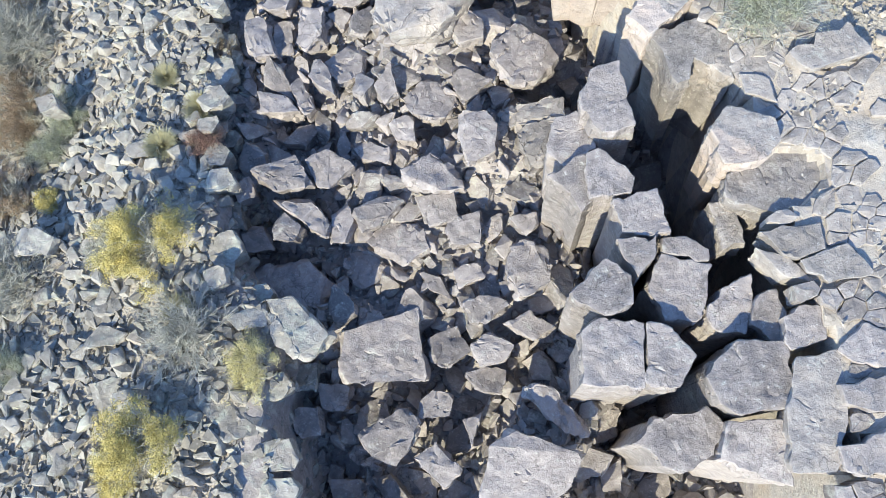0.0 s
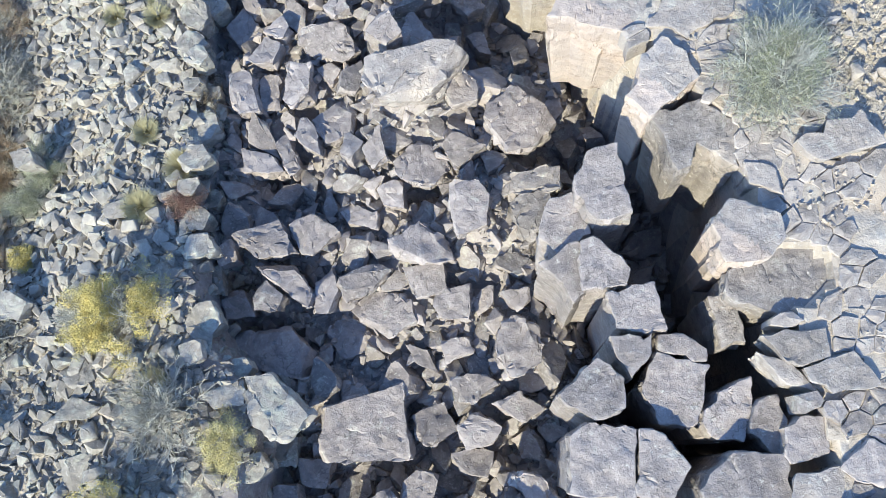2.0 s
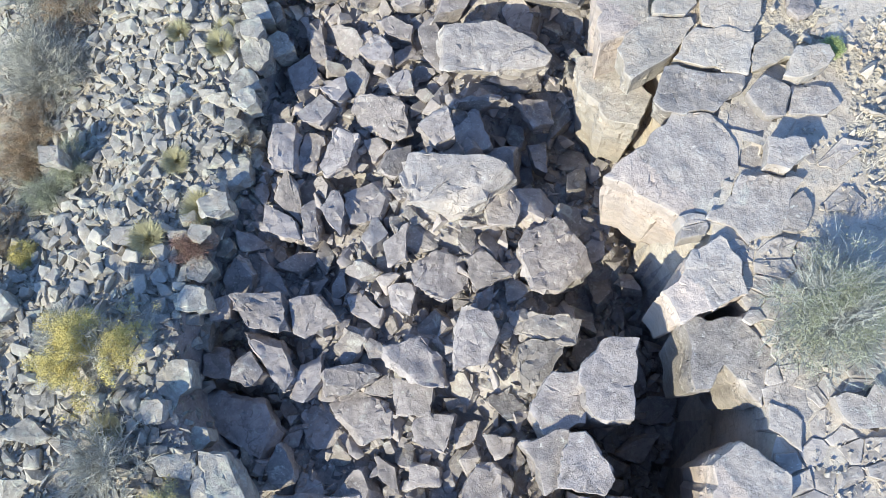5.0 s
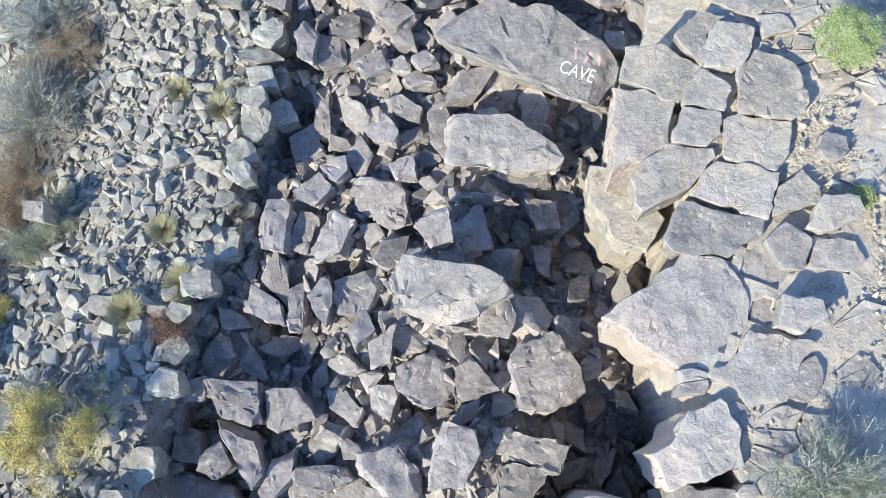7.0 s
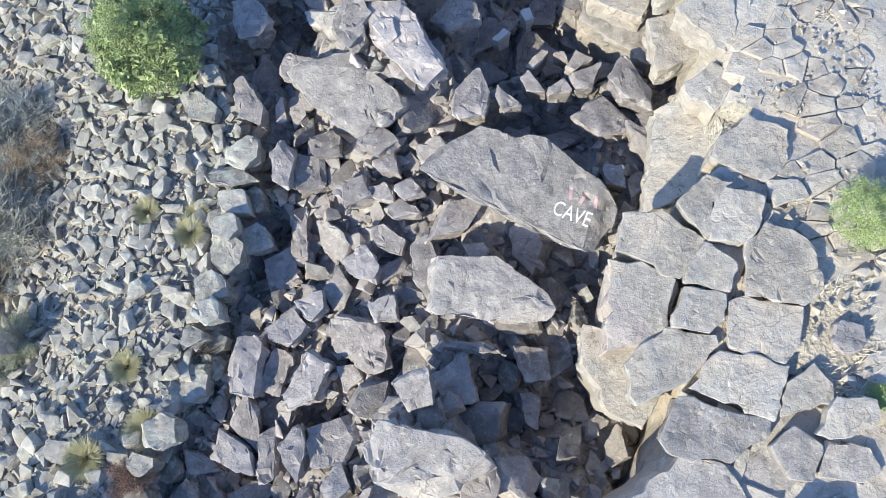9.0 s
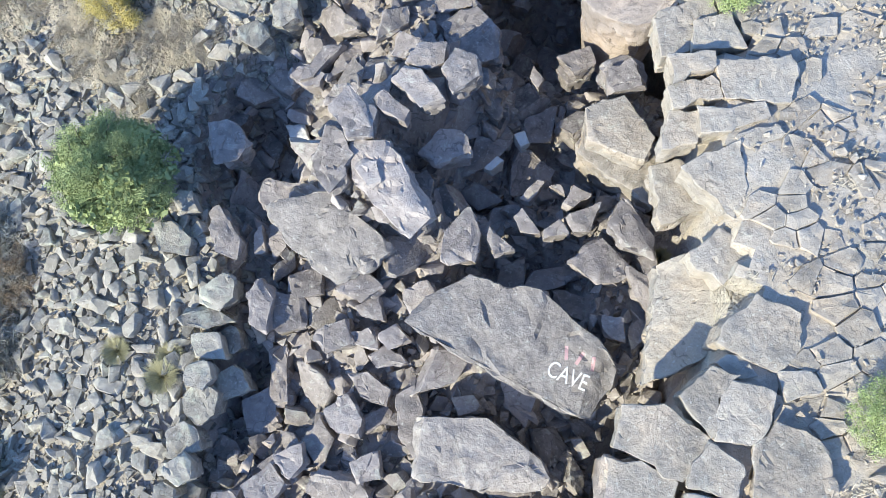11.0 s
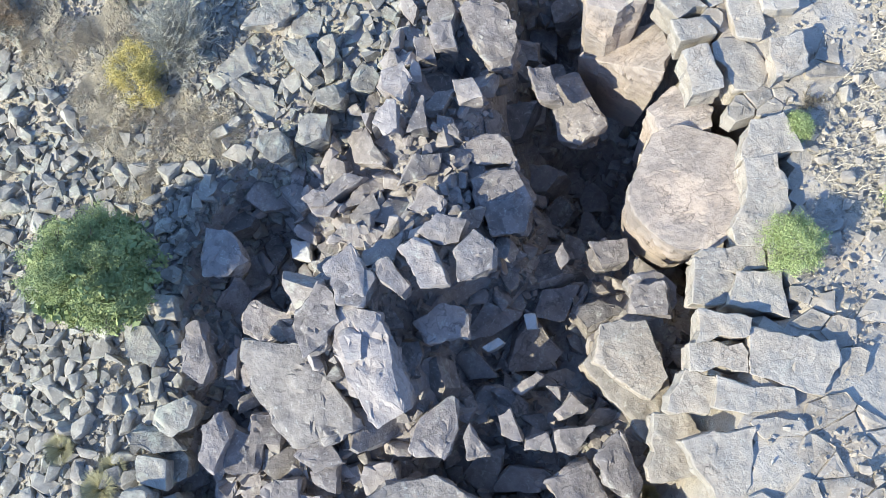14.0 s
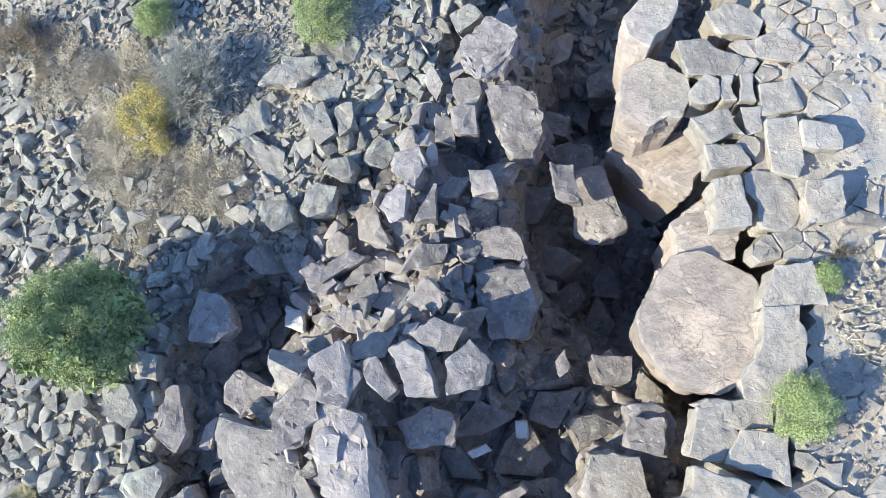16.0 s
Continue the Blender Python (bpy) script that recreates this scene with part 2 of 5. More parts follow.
# ---- rocks ----
def close_hull(bm):
    hull = bmesh.ops.convex_hull(bm, input=bm.verts)
    bmesh.ops.delete(bm, geom=[g for g in set(hull["geom_interior"] + hull["geom_unused"]) if isinstance(g, bmesh.types.BMVert) and g.is_valid], context="VERTS")


def jagged(pts, rng, step=0.17, rough=0.055):
    """The outline broken up into short uneven stretches."""
    out = []
    for i, p in enumerate(pts):
        q = pts[(i + 1) % len(pts)]
        d = q - p
        n = max(1, int(d.length / step))
        side = Vector((-d.y, d.x)).normalized() if d.length else Vector((0, 0))
        for k in range(n):
            f = (k + (rng.uniform(-0.3, 0.3) if k else 0)) / n
            out.append(p + d * f + side * (rng.gauss(0, rough * 0.5) if k else 0))
    return out


def rock_mesh(name, corners, top, depth, seed, material, foot=0.85, wobble=0.07, dip=(0, 0), grain=0.075, dome=0.0, chips=3, rough=0.07, lip=0.97, undercut=0.0, prism=False):
    """An angular block with the given plan, worn edges and uneven faces; its origin lies at the middle of its top."""
    rng = random.Random(seed)
    pts = [Vector(c) for c in corners]
    mid_ = sum(pts, Vector((0, 0))) / len(pts)
    size = sum((p - mid_).length for p in pts) / len(pts)
    bm = bmesh.new()
    if prism:
        if sum(p.x * q.y - q.x * p.y for p, q in zip(pts, pts[1:] + pts[:1])) < 0:
            pts.reverse()
        ring = jagged(pts, rng)
        rows = []
        for scale, z in ((lip, 0.0), (lip * 0.5 + 0.5, -0.35 * depth), (foot, -depth)):
            row = []
            for p in ring:
                d = p - mid_
                lift = (dip[0] * d.x + dip[1] * d.y) * (1.0 if z == 0 else 0.5)
                k = scale if z == 0 else scale * rng.uniform(0.97, 1.01)
                row.append(bm.verts.new((d.x * k, d.y * k, z + lift - (rng.uniform(0, wobble) * size * 0.5 if z == 0 else 0))))
            rows.append(row)
        n = len(ring)
        bm.faces.new(rows[0])
        bm.faces.new(list(reversed(rows[-1])))
        for hi, lo in zip(rows, rows[1:]):
            for i in range(n):
                bm.faces.new((hi[i], lo[i], lo[(i + 1) % n], hi[(i + 1) % n]))
        bm.normal_update()
        bmesh.ops.bevel(bm, geom=[e for e in bm.edges if e.calc_face_angle(0) > 0.9], offset=0.014, segments=1, affect="EDGES", profile=0.6, clamp_overlap=True)
    else:
        for k, p in enumerate(pts):
            d = p - mid_
            lift = dip[0] * d.x + dip[1] * d.y
            drop = rng.uniform(0, wobble) * size * 1.2
            bm.verts.new((d.x * lip, d.y * lip, lift - drop - dome * size))
            side = d * rng.uniform(0.99, 1.04)
            if undercut and d.y < 0:
                side.y *= 0.4 + 0.6 * undercut
            bm.verts.new((side.x, side.y, -depth * rng.uniform(0.3, 0.5) + lift * 0.5 - dome * size))
            low = d * foot * rng.uniform(0.9, 1.1)
            if undercut and d.y < 0:
                low.y *= undercut
            bm.verts.new((low.x, low.y, -depth * rng.uniform(0.9, 1.0)))
            if dome:
                bm.verts.new((d.x * 0.62, d.y * 0.62, lift - dome * size * 0.22))
        if dome:
            bm.verts.new((0, 0, 0))
        close_hull(bm)
        for _ in range(chips):
            d = rng.choice(pts) - mid_
            n = Vector((d.x / size + rng.uniform(-0.7, 0.7), d.y / size + rng.uniform(-0.7, 0.7), rng.uniform(0.3, 1.4))).normalized()
            far = max(n.dot(v.co) for v in bm.verts)
            bmesh.ops.bisect_plane(bm, geom=bm.verts[:] + bm.edges[:] + bm.faces[:], plane_co=n * (far - rng.uniform(0.03, 0.17) * size), plane_no=n, clear_outer=True)
            bmesh.ops.holes_fill(bm, edges=bm.edges, sides=0)
        bmesh.ops.dissolve_limit(bm, angle_limit=radians(4), verts=bm.verts, edges=bm.edges)
        bmesh.ops.bevel(bm, geom=list(bm.edges), offset=min(0.011, 0.02 * size + 0.002), segments=1, affect="EDGES", profile=0.6, clamp_overlap=True)
    bmesh.ops.triangulate(bm, faces=bm.faces)
    step = max(grain, size * 0.078)
    for _ in range(4):
        long_ = [e for e in bm.edges if e.calc_length() > step * 1.3 and (e.verts[0].co.z + e.verts[1].co.z) * 0.5 > -1.2]
        if not long_:
            break
        bmesh.ops.subdivide_edges(bm, edges=long_, cuts=1)
        bmesh.ops.triangulate(bm, faces=[f for f in bm.faces if len(f.verts) > 3])
    bm.normal_update()
    off = Vector((rng.uniform(0, 50), rng.uniform(0, 50), 0))
    cell = max(0.3, 0.55 * size)
    ledge = rough * min(size, 1.0)
    for v in bm.verts:
        q = v.co + off
        w = q + 0.25 * cell * noise.noise_vector(q * 3.0)
        dist, where = noise.voronoi(w / cell)
        gap = dist[1] - dist[0]
        a = noise.noise(q * (1.3 / max(size, 0.35))) * 0.035 * size + noise.noise(q * 4.1) * 0.03 + noise.noise(q * 11.0) * 0.014
        lean = noise.noise_vector(where[0] * 5.1)
        a += ledge * (noise.noise(where[0] * 7.3) + 1.6 * lean.dot(w / cell - where[0])) * smooth(gap, 0.0, 0.14)
        a *= 0.5 if v.normal.z > 0.75 else 1.0
        if gap < 0.08:
            a -= min(0.06, 0.3 * ledge + 0.01) * (1 - gap / 0.08) * (1.0 if noise.noise(q * 1.7) > 0.0 else 0.25)
        v.co += v.normal * a
    return bm, (mid_.x, mid_.y)


NUMBER = [0]
PLANS = []   # (middle x, middle y, radius, corners) of all laid rocks


def laid(corners):
    pts = [(corners[i], corners[i + 1]) for i in range(0, len(corners), 2)]
    cx, cy = sum(p[0] for p in pts) / len(pts), sum(p[1] for p in pts) / len(pts)
    PLANS.append((cx, cy, max(math.hypot(p[0] - cx, p[1] - cy) for p in pts), pts))
    NUMBER[0] += 1
    return pts


BY_CELL, FILED = {}, [0]


def covered(x, y, margin=0.0):
    for plan in PLANS[FILED[0]:]:
        for i in range(int(math.floor(plan[0] - plan[2] - 0.6)), int(math.floor(plan[0] + plan[2] + 0.6)) + 1):
            for j in range(int(math.floor(plan[1] - plan[2] - 0.6)), int(math.floor(plan[1] + plan[2] + 0.6)) + 1):
                BY_CELL.setdefault((i, j), []).append(plan)
    FILED[0] = len(PLANS)
    for cx, cy, r, pts in BY_CELL.get((int(math.floor(x)), int(math.floor(y))), ()):
        if math.hypot(x - cx, y - cy) < r + margin:
            inside, k = True, len(pts)
            area = sum(pts[i][0] * pts[(i + 1) % k][1] - pts[(i + 1) % k][0] * pts[i][1] for i in range(k))
            for i in range(k):
                (ax, ay), (bx, by) = pts[i], pts[(i + 1) % k]
                side = ((bx - ax) * (y - ay) - (by - ay) * (x - ax)) / (math.hypot(bx - ax, by - ay) + 1e-6)
                if side * (1 if area > 0 else -1) < -margin:
                    inside = False
                    break
            if inside:
                return True
    return False


def spread(pts):
    cx, cy = sum(p[0] for p in pts) / len(pts), sum(p[1] for p in pts) / len(pts)
    r = [math.hypot(p[0] - cx, p[1] - cy) for p in pts]
    return cx, cy, sum(r) / len(r), min(r)


def boulder(top, corners, material=None, dip=None, label="", undercut=0.6):
    pts = laid(corners)
    cx, cy, size, least = spread(pts)
    rng = random.Random(NUMBER[0] * 7 + 1)
    dip = dip or (rng.uniform(-0.16, 0.16), rng.uniform(-0.2, 0.12))
    if bank_x(cy) + 0.3 < cx < rim_x(cy) - 0.1 and not LEVEL:
        TOPS.append((cx, cy, top))
    depth = 1.0 * size + 0.5
    bm, (x, y) = rock_mesh("boulder", pts, top, depth, NUMBER[0], None, 0.8, 0.16, dip, 0.1, 0.0, rng.randint(3, 6) if undercut > 0.3 else 1, 0.17 if size < 0.8 else 0.11, 1.02, undercut)
    on_bank = cx < bank_x(cy) + 0.4
    ob = finish("boulder", bm, material or (TALUS if on_bank else BASALT))
    ob.location = (x, y, top)
    if not label:
        label = ("large angular grey basalt boulder wedged in the rock trench" if size > 0.62 else
                 "angular grey basalt boulder with pale lichen, on the talus bank" if on_bank else
                 "angular mauve-grey basalt boulder lying among rubble" if size > 0.36 else
                 "small broken grey basalt stone among larger boulders")
    return tagged(ob, label, "boulder", "boulders of the collapse")


def column(top, corners, material=None, dip=None):
    pts = laid(corners)
    cx, cy, size, least = spread(pts)
    rng = random.Random(NUMBER[0] * 7 + 1)
    depth = top + 1.8
    bm, (x, y) = rock_mesh("basalt_column", pts, top, depth, NUMBER[0], None, 0.93, 0.05, dip or (rng.uniform(-0.05, 0.05), rng.uniform(-0.06, 0.04)), 0.09, 0.0, 0, 0.08, 1.01, prism=True)
    ob = finish("basalt_column", bm, material or BASALT)
    ob.location = (x, y, top)
    return tagged(ob, "tall flat-topped basalt column split from the plateau rim", "rock column", "columns along the fissure")


PLATEAU = tagged(new("rock_plateau"), "cracked pavement of grey basalt slabs on the plateau", "rock plateau", kind="structure")


def slab(top, corners, deep=False, material=None, dome=0.0, dip=None, stained=False):
    pts = laid(corners)
    cx, cy, size, least = spread(pts)
    rng = random.Random(NUMBER[0] * 7 + 1)
    depth = 3.0 if deep else 0.75
    bm, (x, y) = rock_mesh("slab", pts, top, depth, NUMBER[0], None, 0.84 if deep else 1.0, 0.025, dip or (rng.uniform(-0.05, 0.05), rng.uniform(-0.06, 0.03)), 0.09, dome, 1 if deep else 0, 0.07, 1.075, prism=not dome)
    ob = finish("slab", bm, material or (MID if cy < 12.2 else RIM), PLATEAU)
    if stained:
        ob.data.materials.append(SANDSTAINED)
        for f in ob.data.polygons:
            c = f.center
            if f.normal.z < 0.5 or -0.55 * c.x - 0.83 * c.y > (0.30 + 0.25 * noise.noise((c.x * 2.3, c.y * 2.3, cx))) * size:
                f.material_index = 1
    ob.location = (x, y, top)
    return ob


column(3.70, (1.56, 6.80, 1.92, 7.31, 2.32, 7.44, 2.41, 6.83, 2.55, 6.13, 1.91, 6.01, 1.57, 6.46))
boulder(1.20, (0.02, 7.75, 1.45, 7.94, 1.46, 7.40, 0.30, 7.33), material=MID)
boulder(1.25, (0.38, 7.21, 1.28, 7.38, 1.04, 6.35, 0.70, 6.28), material=MID)
column(3.12, (1.14, 6.59, 1.54, 6.70, 1.88, 5.91, 1.26, 5.53, 0.93, 5.84))
column(3.30, (0.91, 5.32, 1.62, 5.73, 1.76, 4.86, 1.52, 4.62, 1.33, 4.98))
column(3.50, (1.62, 5.69, 1.86, 5.77, 2.50, 5.20, 2.38, 4.92, 1.67, 4.81))
column(3.50, (2.07, 4.78, 2.87, 4.97, 3.06, 4.14, 2.68, 4.06, 2.19, 4.14))
column(3.60, (2.08, 4.00, 2.78, 4.06, 2.76, 3.73, 2.43, 3.30, 2.19, 3.63))
column(3.40, (2.92, 4.07, 3.34, 4.08, 3.73, 3.84, 3.70, 3.62, 2.93, 3.81))
column(3.40, (2.88, 3.78, 3.73, 3.55, 3.59, 2.82, 3.35, 2.51, 2.89, 2.58, 2.59, 3.19))
column(3.75, (1.61, 3.43, 1.86, 3.62, 2.28, 3.29, 2.29, 2.79, 1.78, 2.59, 1.22, 3.01))
column(3.70, (1.39, 2.35, 1.69, 2.57, 2.45, 2.48, 2.40, 1.38, 1.35, 1.44))
column(3.70, (2.50, 2.48, 2.92, 2.38, 3.31, 1.90, 2.99, 1.38, 2.43, 1.43))
column(3.80, (3.55, 1.79, 4.00, 2.14, 4.78, 2.10, 4.86, 1.40, 4.72, 1.04, 3.98, 0.90, 3.59, 1.09, 3.44, 1.55))
column(3.60, (3.75, 0.83, 4.76, 0.82, 4.69, -0.21, 4.21, -0.12, 3.56, 0.19))
column(3.40, (3.57, 2.62, 3.86, 3.12, 4.41, 3.37, 4.43, 3.01, 4.22, 2.32, 3.70, 2.40))
column(3.50, (4.30, 2.45, 4.49, 2.99, 4.79, 3.07, 4.87, 2.49, 4.78, 2.08))
column(3.80, (4.74, 2.54, 5.03, 2.72, 5.40, 2.72, 5.43, 2.15, 4.81, 1.96))
column(4.00, (5.47, 1.93, 5.97, 2.39, 6.40, 2.20, 6.32, 1.64, 5.71, 1.74))
column(4.10, (5.45, 1.37, 6.26, 1.54, 6.18, 0.92, 5.50, 1.05))
column(4.10, (5.29, 0.40, 6.15, 0.70, 6.05, -0.03, 5.37, 0.01))
column(3.20, (2.26, 0.47, 2.62, 0.90, 3.50, 1.09, 3.81, 0.80, 3.57, 0.28, 3.03, -0.04))
boulder(1.60, (0.11, 0.80, 1.07, 0.48, 1.55, 0.32, 1.14, -0.55, -0.44, -0.55, -0.22, 0.48))
boulder(1.00, (0.42, 1.66, 0.99, 1.71, 1.67, 0.71, 1.23, 0.77))
boulder(0.30, (-3.50, 2.91, -2.51, 3.02, -1.84, 3.45, -1.65, 1.92, -3.40, 1.82))
boulder(-0.11, (-1.80, 1.42, -1.50, 1.72, -1.07, 1.60, -1.13, 1.18, -1.80, 1.12))
boulder(0.20, (-3.02, 0.83, -2.61, 0.89, -2.01, 1.36, -1.76, 0.89, -2.23, 0.09, -2.77, 0.31))
boulder(-0.08, (-1.91, 0.30, -1.43, 0.59, -0.84, 0.01, -1.25, -0.33))
boulder(0.61, (-3.98, 9.24, -3.39, 9.80, -2.99, 9.49, -3.04, 8.91, -3.62, 8.65))
boulder(1.27, (-2.72, 8.29, -2.36, 8.83, -2.22, 8.14, -2.47, 7.87))
boulder(0.87, (-4.30, 8.83, -4.12, 9.32, -3.84, 8.95, -3.69, 8.31, -4.09, 8.54))
boulder(0.50, (-4.85, 8.74, -4.59, 9.02, -4.22, 8.15, -4.41, 7.94))
boulder(0.61, (-5.54, 8.57, -4.94, 8.48, -4.52, 8.04, -5.44, 8.00))
boulder(0.78, (-4.30, 6.79, -3.79, 7.02, -3.21, 6.63, -3.76, 6.11, -4.01, 6.12))
boulder(0.40, (-3.36, 7.25, -3.10, 7.39, -2.44, 7.09, -2.44, 6.75, -3.09, 6.90))
boulder(0.99, (-5.50, 6.48, -4.51, 6.85, -4.09, 6.11, -4.84, 6.00))
boulder(0.44, (-6.05, 6.29, -5.67, 6.55, -5.51, 6.07, -5.89, 5.88))
boulder(0.76, (-5.02, 5.88, -4.26, 5.93, -3.73, 5.27, -3.79, 4.95, -4.50, 5.48))
boulder(0.82, (-4.97, 5.21, -4.74, 5.53, -4.28, 5.20, -4.45, 4.88, -4.89, 4.89))
boulder(0.62, (-3.27, 5.62, -2.39, 6.00, -2.08, 5.86, -2.51, 5.35, -3.00, 5.10))
boulder(0.52, (-3.73, 5.53, -3.42, 5.92, -3.22, 5.39, -3.39, 4.88, -3.71, 4.88))
boulder(0.28, (-3.06, 5.07, -2.56, 5.45, -1.79, 5.37, -1.54, 4.78, -2.16, 4.40, -2.54, 4.67))
boulder(-0.34, (-3.55, 4.85, -3.16, 4.97, -2.11, 4.36, -3.14, 4.04, -3.47, 4.31))
boulder(1.04, (-2.10, 6.37, -1.48, 6.75, -0.99, 6.47, -0.75, 5.95, -1.36, 5.83, -1.97, 5.98))
boulder(0.68, (-1.82, 5.84, -1.01, 5.95, -0.89, 5.30, -1.51, 5.18))
boulder(0.69, (-1.14, 5.36, -0.40, 5.51, -0.41, 4.77, -1.08, 4.76))
boulder(0.33, (-0.41, 5.26, 0.09, 5.58, 0.09, 5.19, -0.23, 4.87))
boulder(0.77, (0.21, 5.31, 0.82, 5.42, 0.87, 5.17, 0.57, 4.92))
boulder(0.77, (0.26, 4.74, 0.68, 4.85, 1.04, 4.60, 1.07, 3.86, 0.35, 3.51, 0.13, 4.18))
boulder(0.92, (1.05, 5.31, 1.53, 5.42, 1.33, 4.80))
boulder(0.20, (-1.05, 4.40, -0.42, 4.46, -0.36, 4.14, -0.92, 3.92))
boulder(0.54, (-0.79, 3.57, -0.18, 3.68, 0.24, 3.49, -0.43, 3.02, -0.67, 3.08))
boulder(0.03, (-1.81, 4.33, -1.31, 4.19, -1.06, 3.68, -1.56, 3.94))
boulder(0.52, (0.05, 3.07, 0.65, 3.25, 1.17, 3.00, 0.69, 2.71))
boulder(0.45, (-0.62, 2.61, -0.19, 2.91, 0.28, 2.60, 0.09, 2.25, -0.44, 2.13))
boulder(-0.06, (-1.62, 2.82, -1.06, 3.19, -0.64, 2.56, -1.19, 2.20, -1.50, 2.33))
boulder(0.08, (-0.76, 2.06, -0.33, 2.18, 0.09, 2.11, -0.04, 1.58, -0.58, 1.70))
boulder(-0.27, (-0.84, 1.11, -0.47, 1.23, -0.66, 0.52))
boulder(1.51, (-0.84, 7.51, -0.23, 7.56, 0.01, 7.22, -0.06, 6.58, -0.60, 6.28, -0.78, 6.79))
boulder(0.81, (-2.40, 7.61, -1.89, 7.80, -1.82, 7.11, -2.26, 7.19))
boulder(0.40, (-6.55, 5.90, -5.89, 5.96, -5.72, 5.28, -6.37, 5.30))
boulder(-0.05, (-5.69, 4.58, -4.39, 4.69, -3.85, 4.15, -3.96, 3.51, -5.26, 3.79))
boulder(1.41, (-4.83, 3.45, -4.37, 3.56, -3.51, 2.73, -3.95, 2.16, -4.55, 2.51))
boulder(1.42, (-5.64, 3.10, -4.89, 3.45, -4.80, 2.92, -5.38, 2.81))
boulder(1.62, (-6.17, 4.02, -5.71, 4.19, -5.62, 3.77, -5.96, 3.60))
boulder(-0.08, (-4.80, 2.23, -4.05, 2.35, -4.09, 1.74, -4.65, 1.74))
boulder(-0.37, (-4.10, 1.89, -3.34, 1.88, -3.45, 1.27, -3.95, 1.33))
boulder(1.20, (-5.19, 0.50, -4.39, 0.67, -4.82, 0.07, -5.27, 0.07))
boulder(1.30, (-6.14, 1.28, -5.57, 1.50, -4.84, 1.05, -4.88, 0.72, -5.51, 0.61))
boulder(-0.90, (2.07, 0.07, 2.57, 0.31, 2.53, -0.40, 2.17, -0.40))
boulder(-1.20, (-3.94, -0.17, -3.17, -0.17, -3.03, -0.66, -3.79, -0.66))
boulder(-0.10, (-4.50, 1.31, -4.01, 1.36, -3.92, 0.77, -4.41, 0.71))
boulder(0.15, (-5.93, 5.36, -5.42, 5.48, -5.12, 4.88, -5.77, 4.82))
boulder(1.05, (-8.80, 3.39, -8.28, 3.82, -8.05, 3.38, -8.46, 3.15))
boulder(1.10, (-8.82, 2.72, -8.48, 3.02, -7.85, 2.83, -8.07, 2.59, -8.74, 2.54))
boulder(1.10, (-8.59, 1.77, -7.89, 2.00, -8.09, 1.08, -8.39, 1.08))
boulder(1.00, (-10.77, 5.15, -10.26, 5.27, -9.78, 5.00, -9.92, 4.61, -10.56, 4.63))
boulder(0.90, (-10.74, 8.46, -10.34, 8.52, -10.16, 8.16, -10.55, 8.03))
boulder(0.90, (-8.38, 6.58, -7.87, 6.64, -6.95, 6.55, -7.32, 6.29, -8.23, 6.31))
boulder(1.00, (-8.40, 7.16, -7.95, 7.28, -7.78, 6.87, -8.23, 6.81))
boulder(0.90, (-7.13, 5.62, -6.85, 6.14, -6.61, 5.48, -6.85, 5.35))
slab(3.75, (1.92, 11.26, 2.55, 11.37, 2.98, 11.07, 3.16, 10.57, 2.99, 10.22, 2.66, 9.56, 2.14, 9.71, 1.58, 9.90, 1.14, 9.93, 1.50, 10.45), True, stained=True)
slab(3.87, (3.04, 11.95, 3.24, 12.32, 3.68, 12.22, 3.69, 11.73, 3.41, 11.63))
slab(3.72, (3.76, 12.32, 4.33, 12.47, 4.55, 12.23, 4.38, 11.98, 3.82, 11.83))
slab(3.63, (2.76, 11.49, 3.06, 11.98, 3.57, 11.67, 3.51, 11.33, 3.04, 11.20))
slab(3.65, (3.04, 11.13, 3.42, 11.20, 3.66, 10.80, 3.49, 10.64, 3.24, 10.68))
slab(4.11, (3.50, 11.14, 4.04, 11.28, 4.16, 11.04, 3.92, 10.69, 3.55, 10.68))
slab(3.84, (3.27, 10.44, 4.19, 10.65, 4.05, 10.26, 4.09, 9.85, 3.59, 9.36, 3.38, 9.58, 2.90, 9.63))
slab(3.83, (3.96, 10.19, 4.26, 10.51, 4.44, 10.12, 4.29, 9.79, 4.06, 9.75))
slab(3.99, (2.65, 8.44, 2.77, 8.96, 3.09, 9.32, 3.50, 8.99, 3.69, 8.53, 3.24, 8.16, 2.83, 7.84, 2.46, 8.21), True, stained=True)
CAVE_ROCK = boulder(1.81, (-3.78, 14.43, -3.65, 15.01, -3.02, 15.57, -1.74, 15.83, -0.71, 15.41, -0.22, 15.08, -0.18, 14.72, -0.30, 14.11, -0.80, 14.05, -1.57, 14.27, -2.34, 14.44, -3.10, 14.55), material=MID, undercut=0.05, dip=(0.02, 0.04))
boulder(1.62, (-2.98, 13.02, -1.86, 13.50, -1.32, 13.32, -0.76, 13.22, -0.53, 12.99, -0.59, 12.73, -1.63, 12.30, -2.61, 12.09, -2.91, 12.54), material=MID, undercut=0.05, dip=(0.0, 0.05))
boulder(1.07, (-1.90, 12.34, -0.81, 12.94, -0.62, 12.61, -1.15, 12.28))
slab(3.67, (-0.07, 14.44, 0.45, 14.68, 1.18, 14.50, 1.12, 13.99, 1.03, 13.81, 0.43, 13.87, 0.03, 13.86))
slab(3.77, (0.60, 14.90, 0.87, 15.45, 1.25, 15.47, 1.09, 15.08, 1.20, 14.53))
slab(3.78, (1.06, 15.37, 1.80, 15.43, 1.85, 14.96, 1.71, 14.63, 1.26, 14.54))
slab(3.77, (1.21, 14.44, 1.70, 14.31, 1.76, 13.87, 1.14, 13.78, 1.07, 14.08))
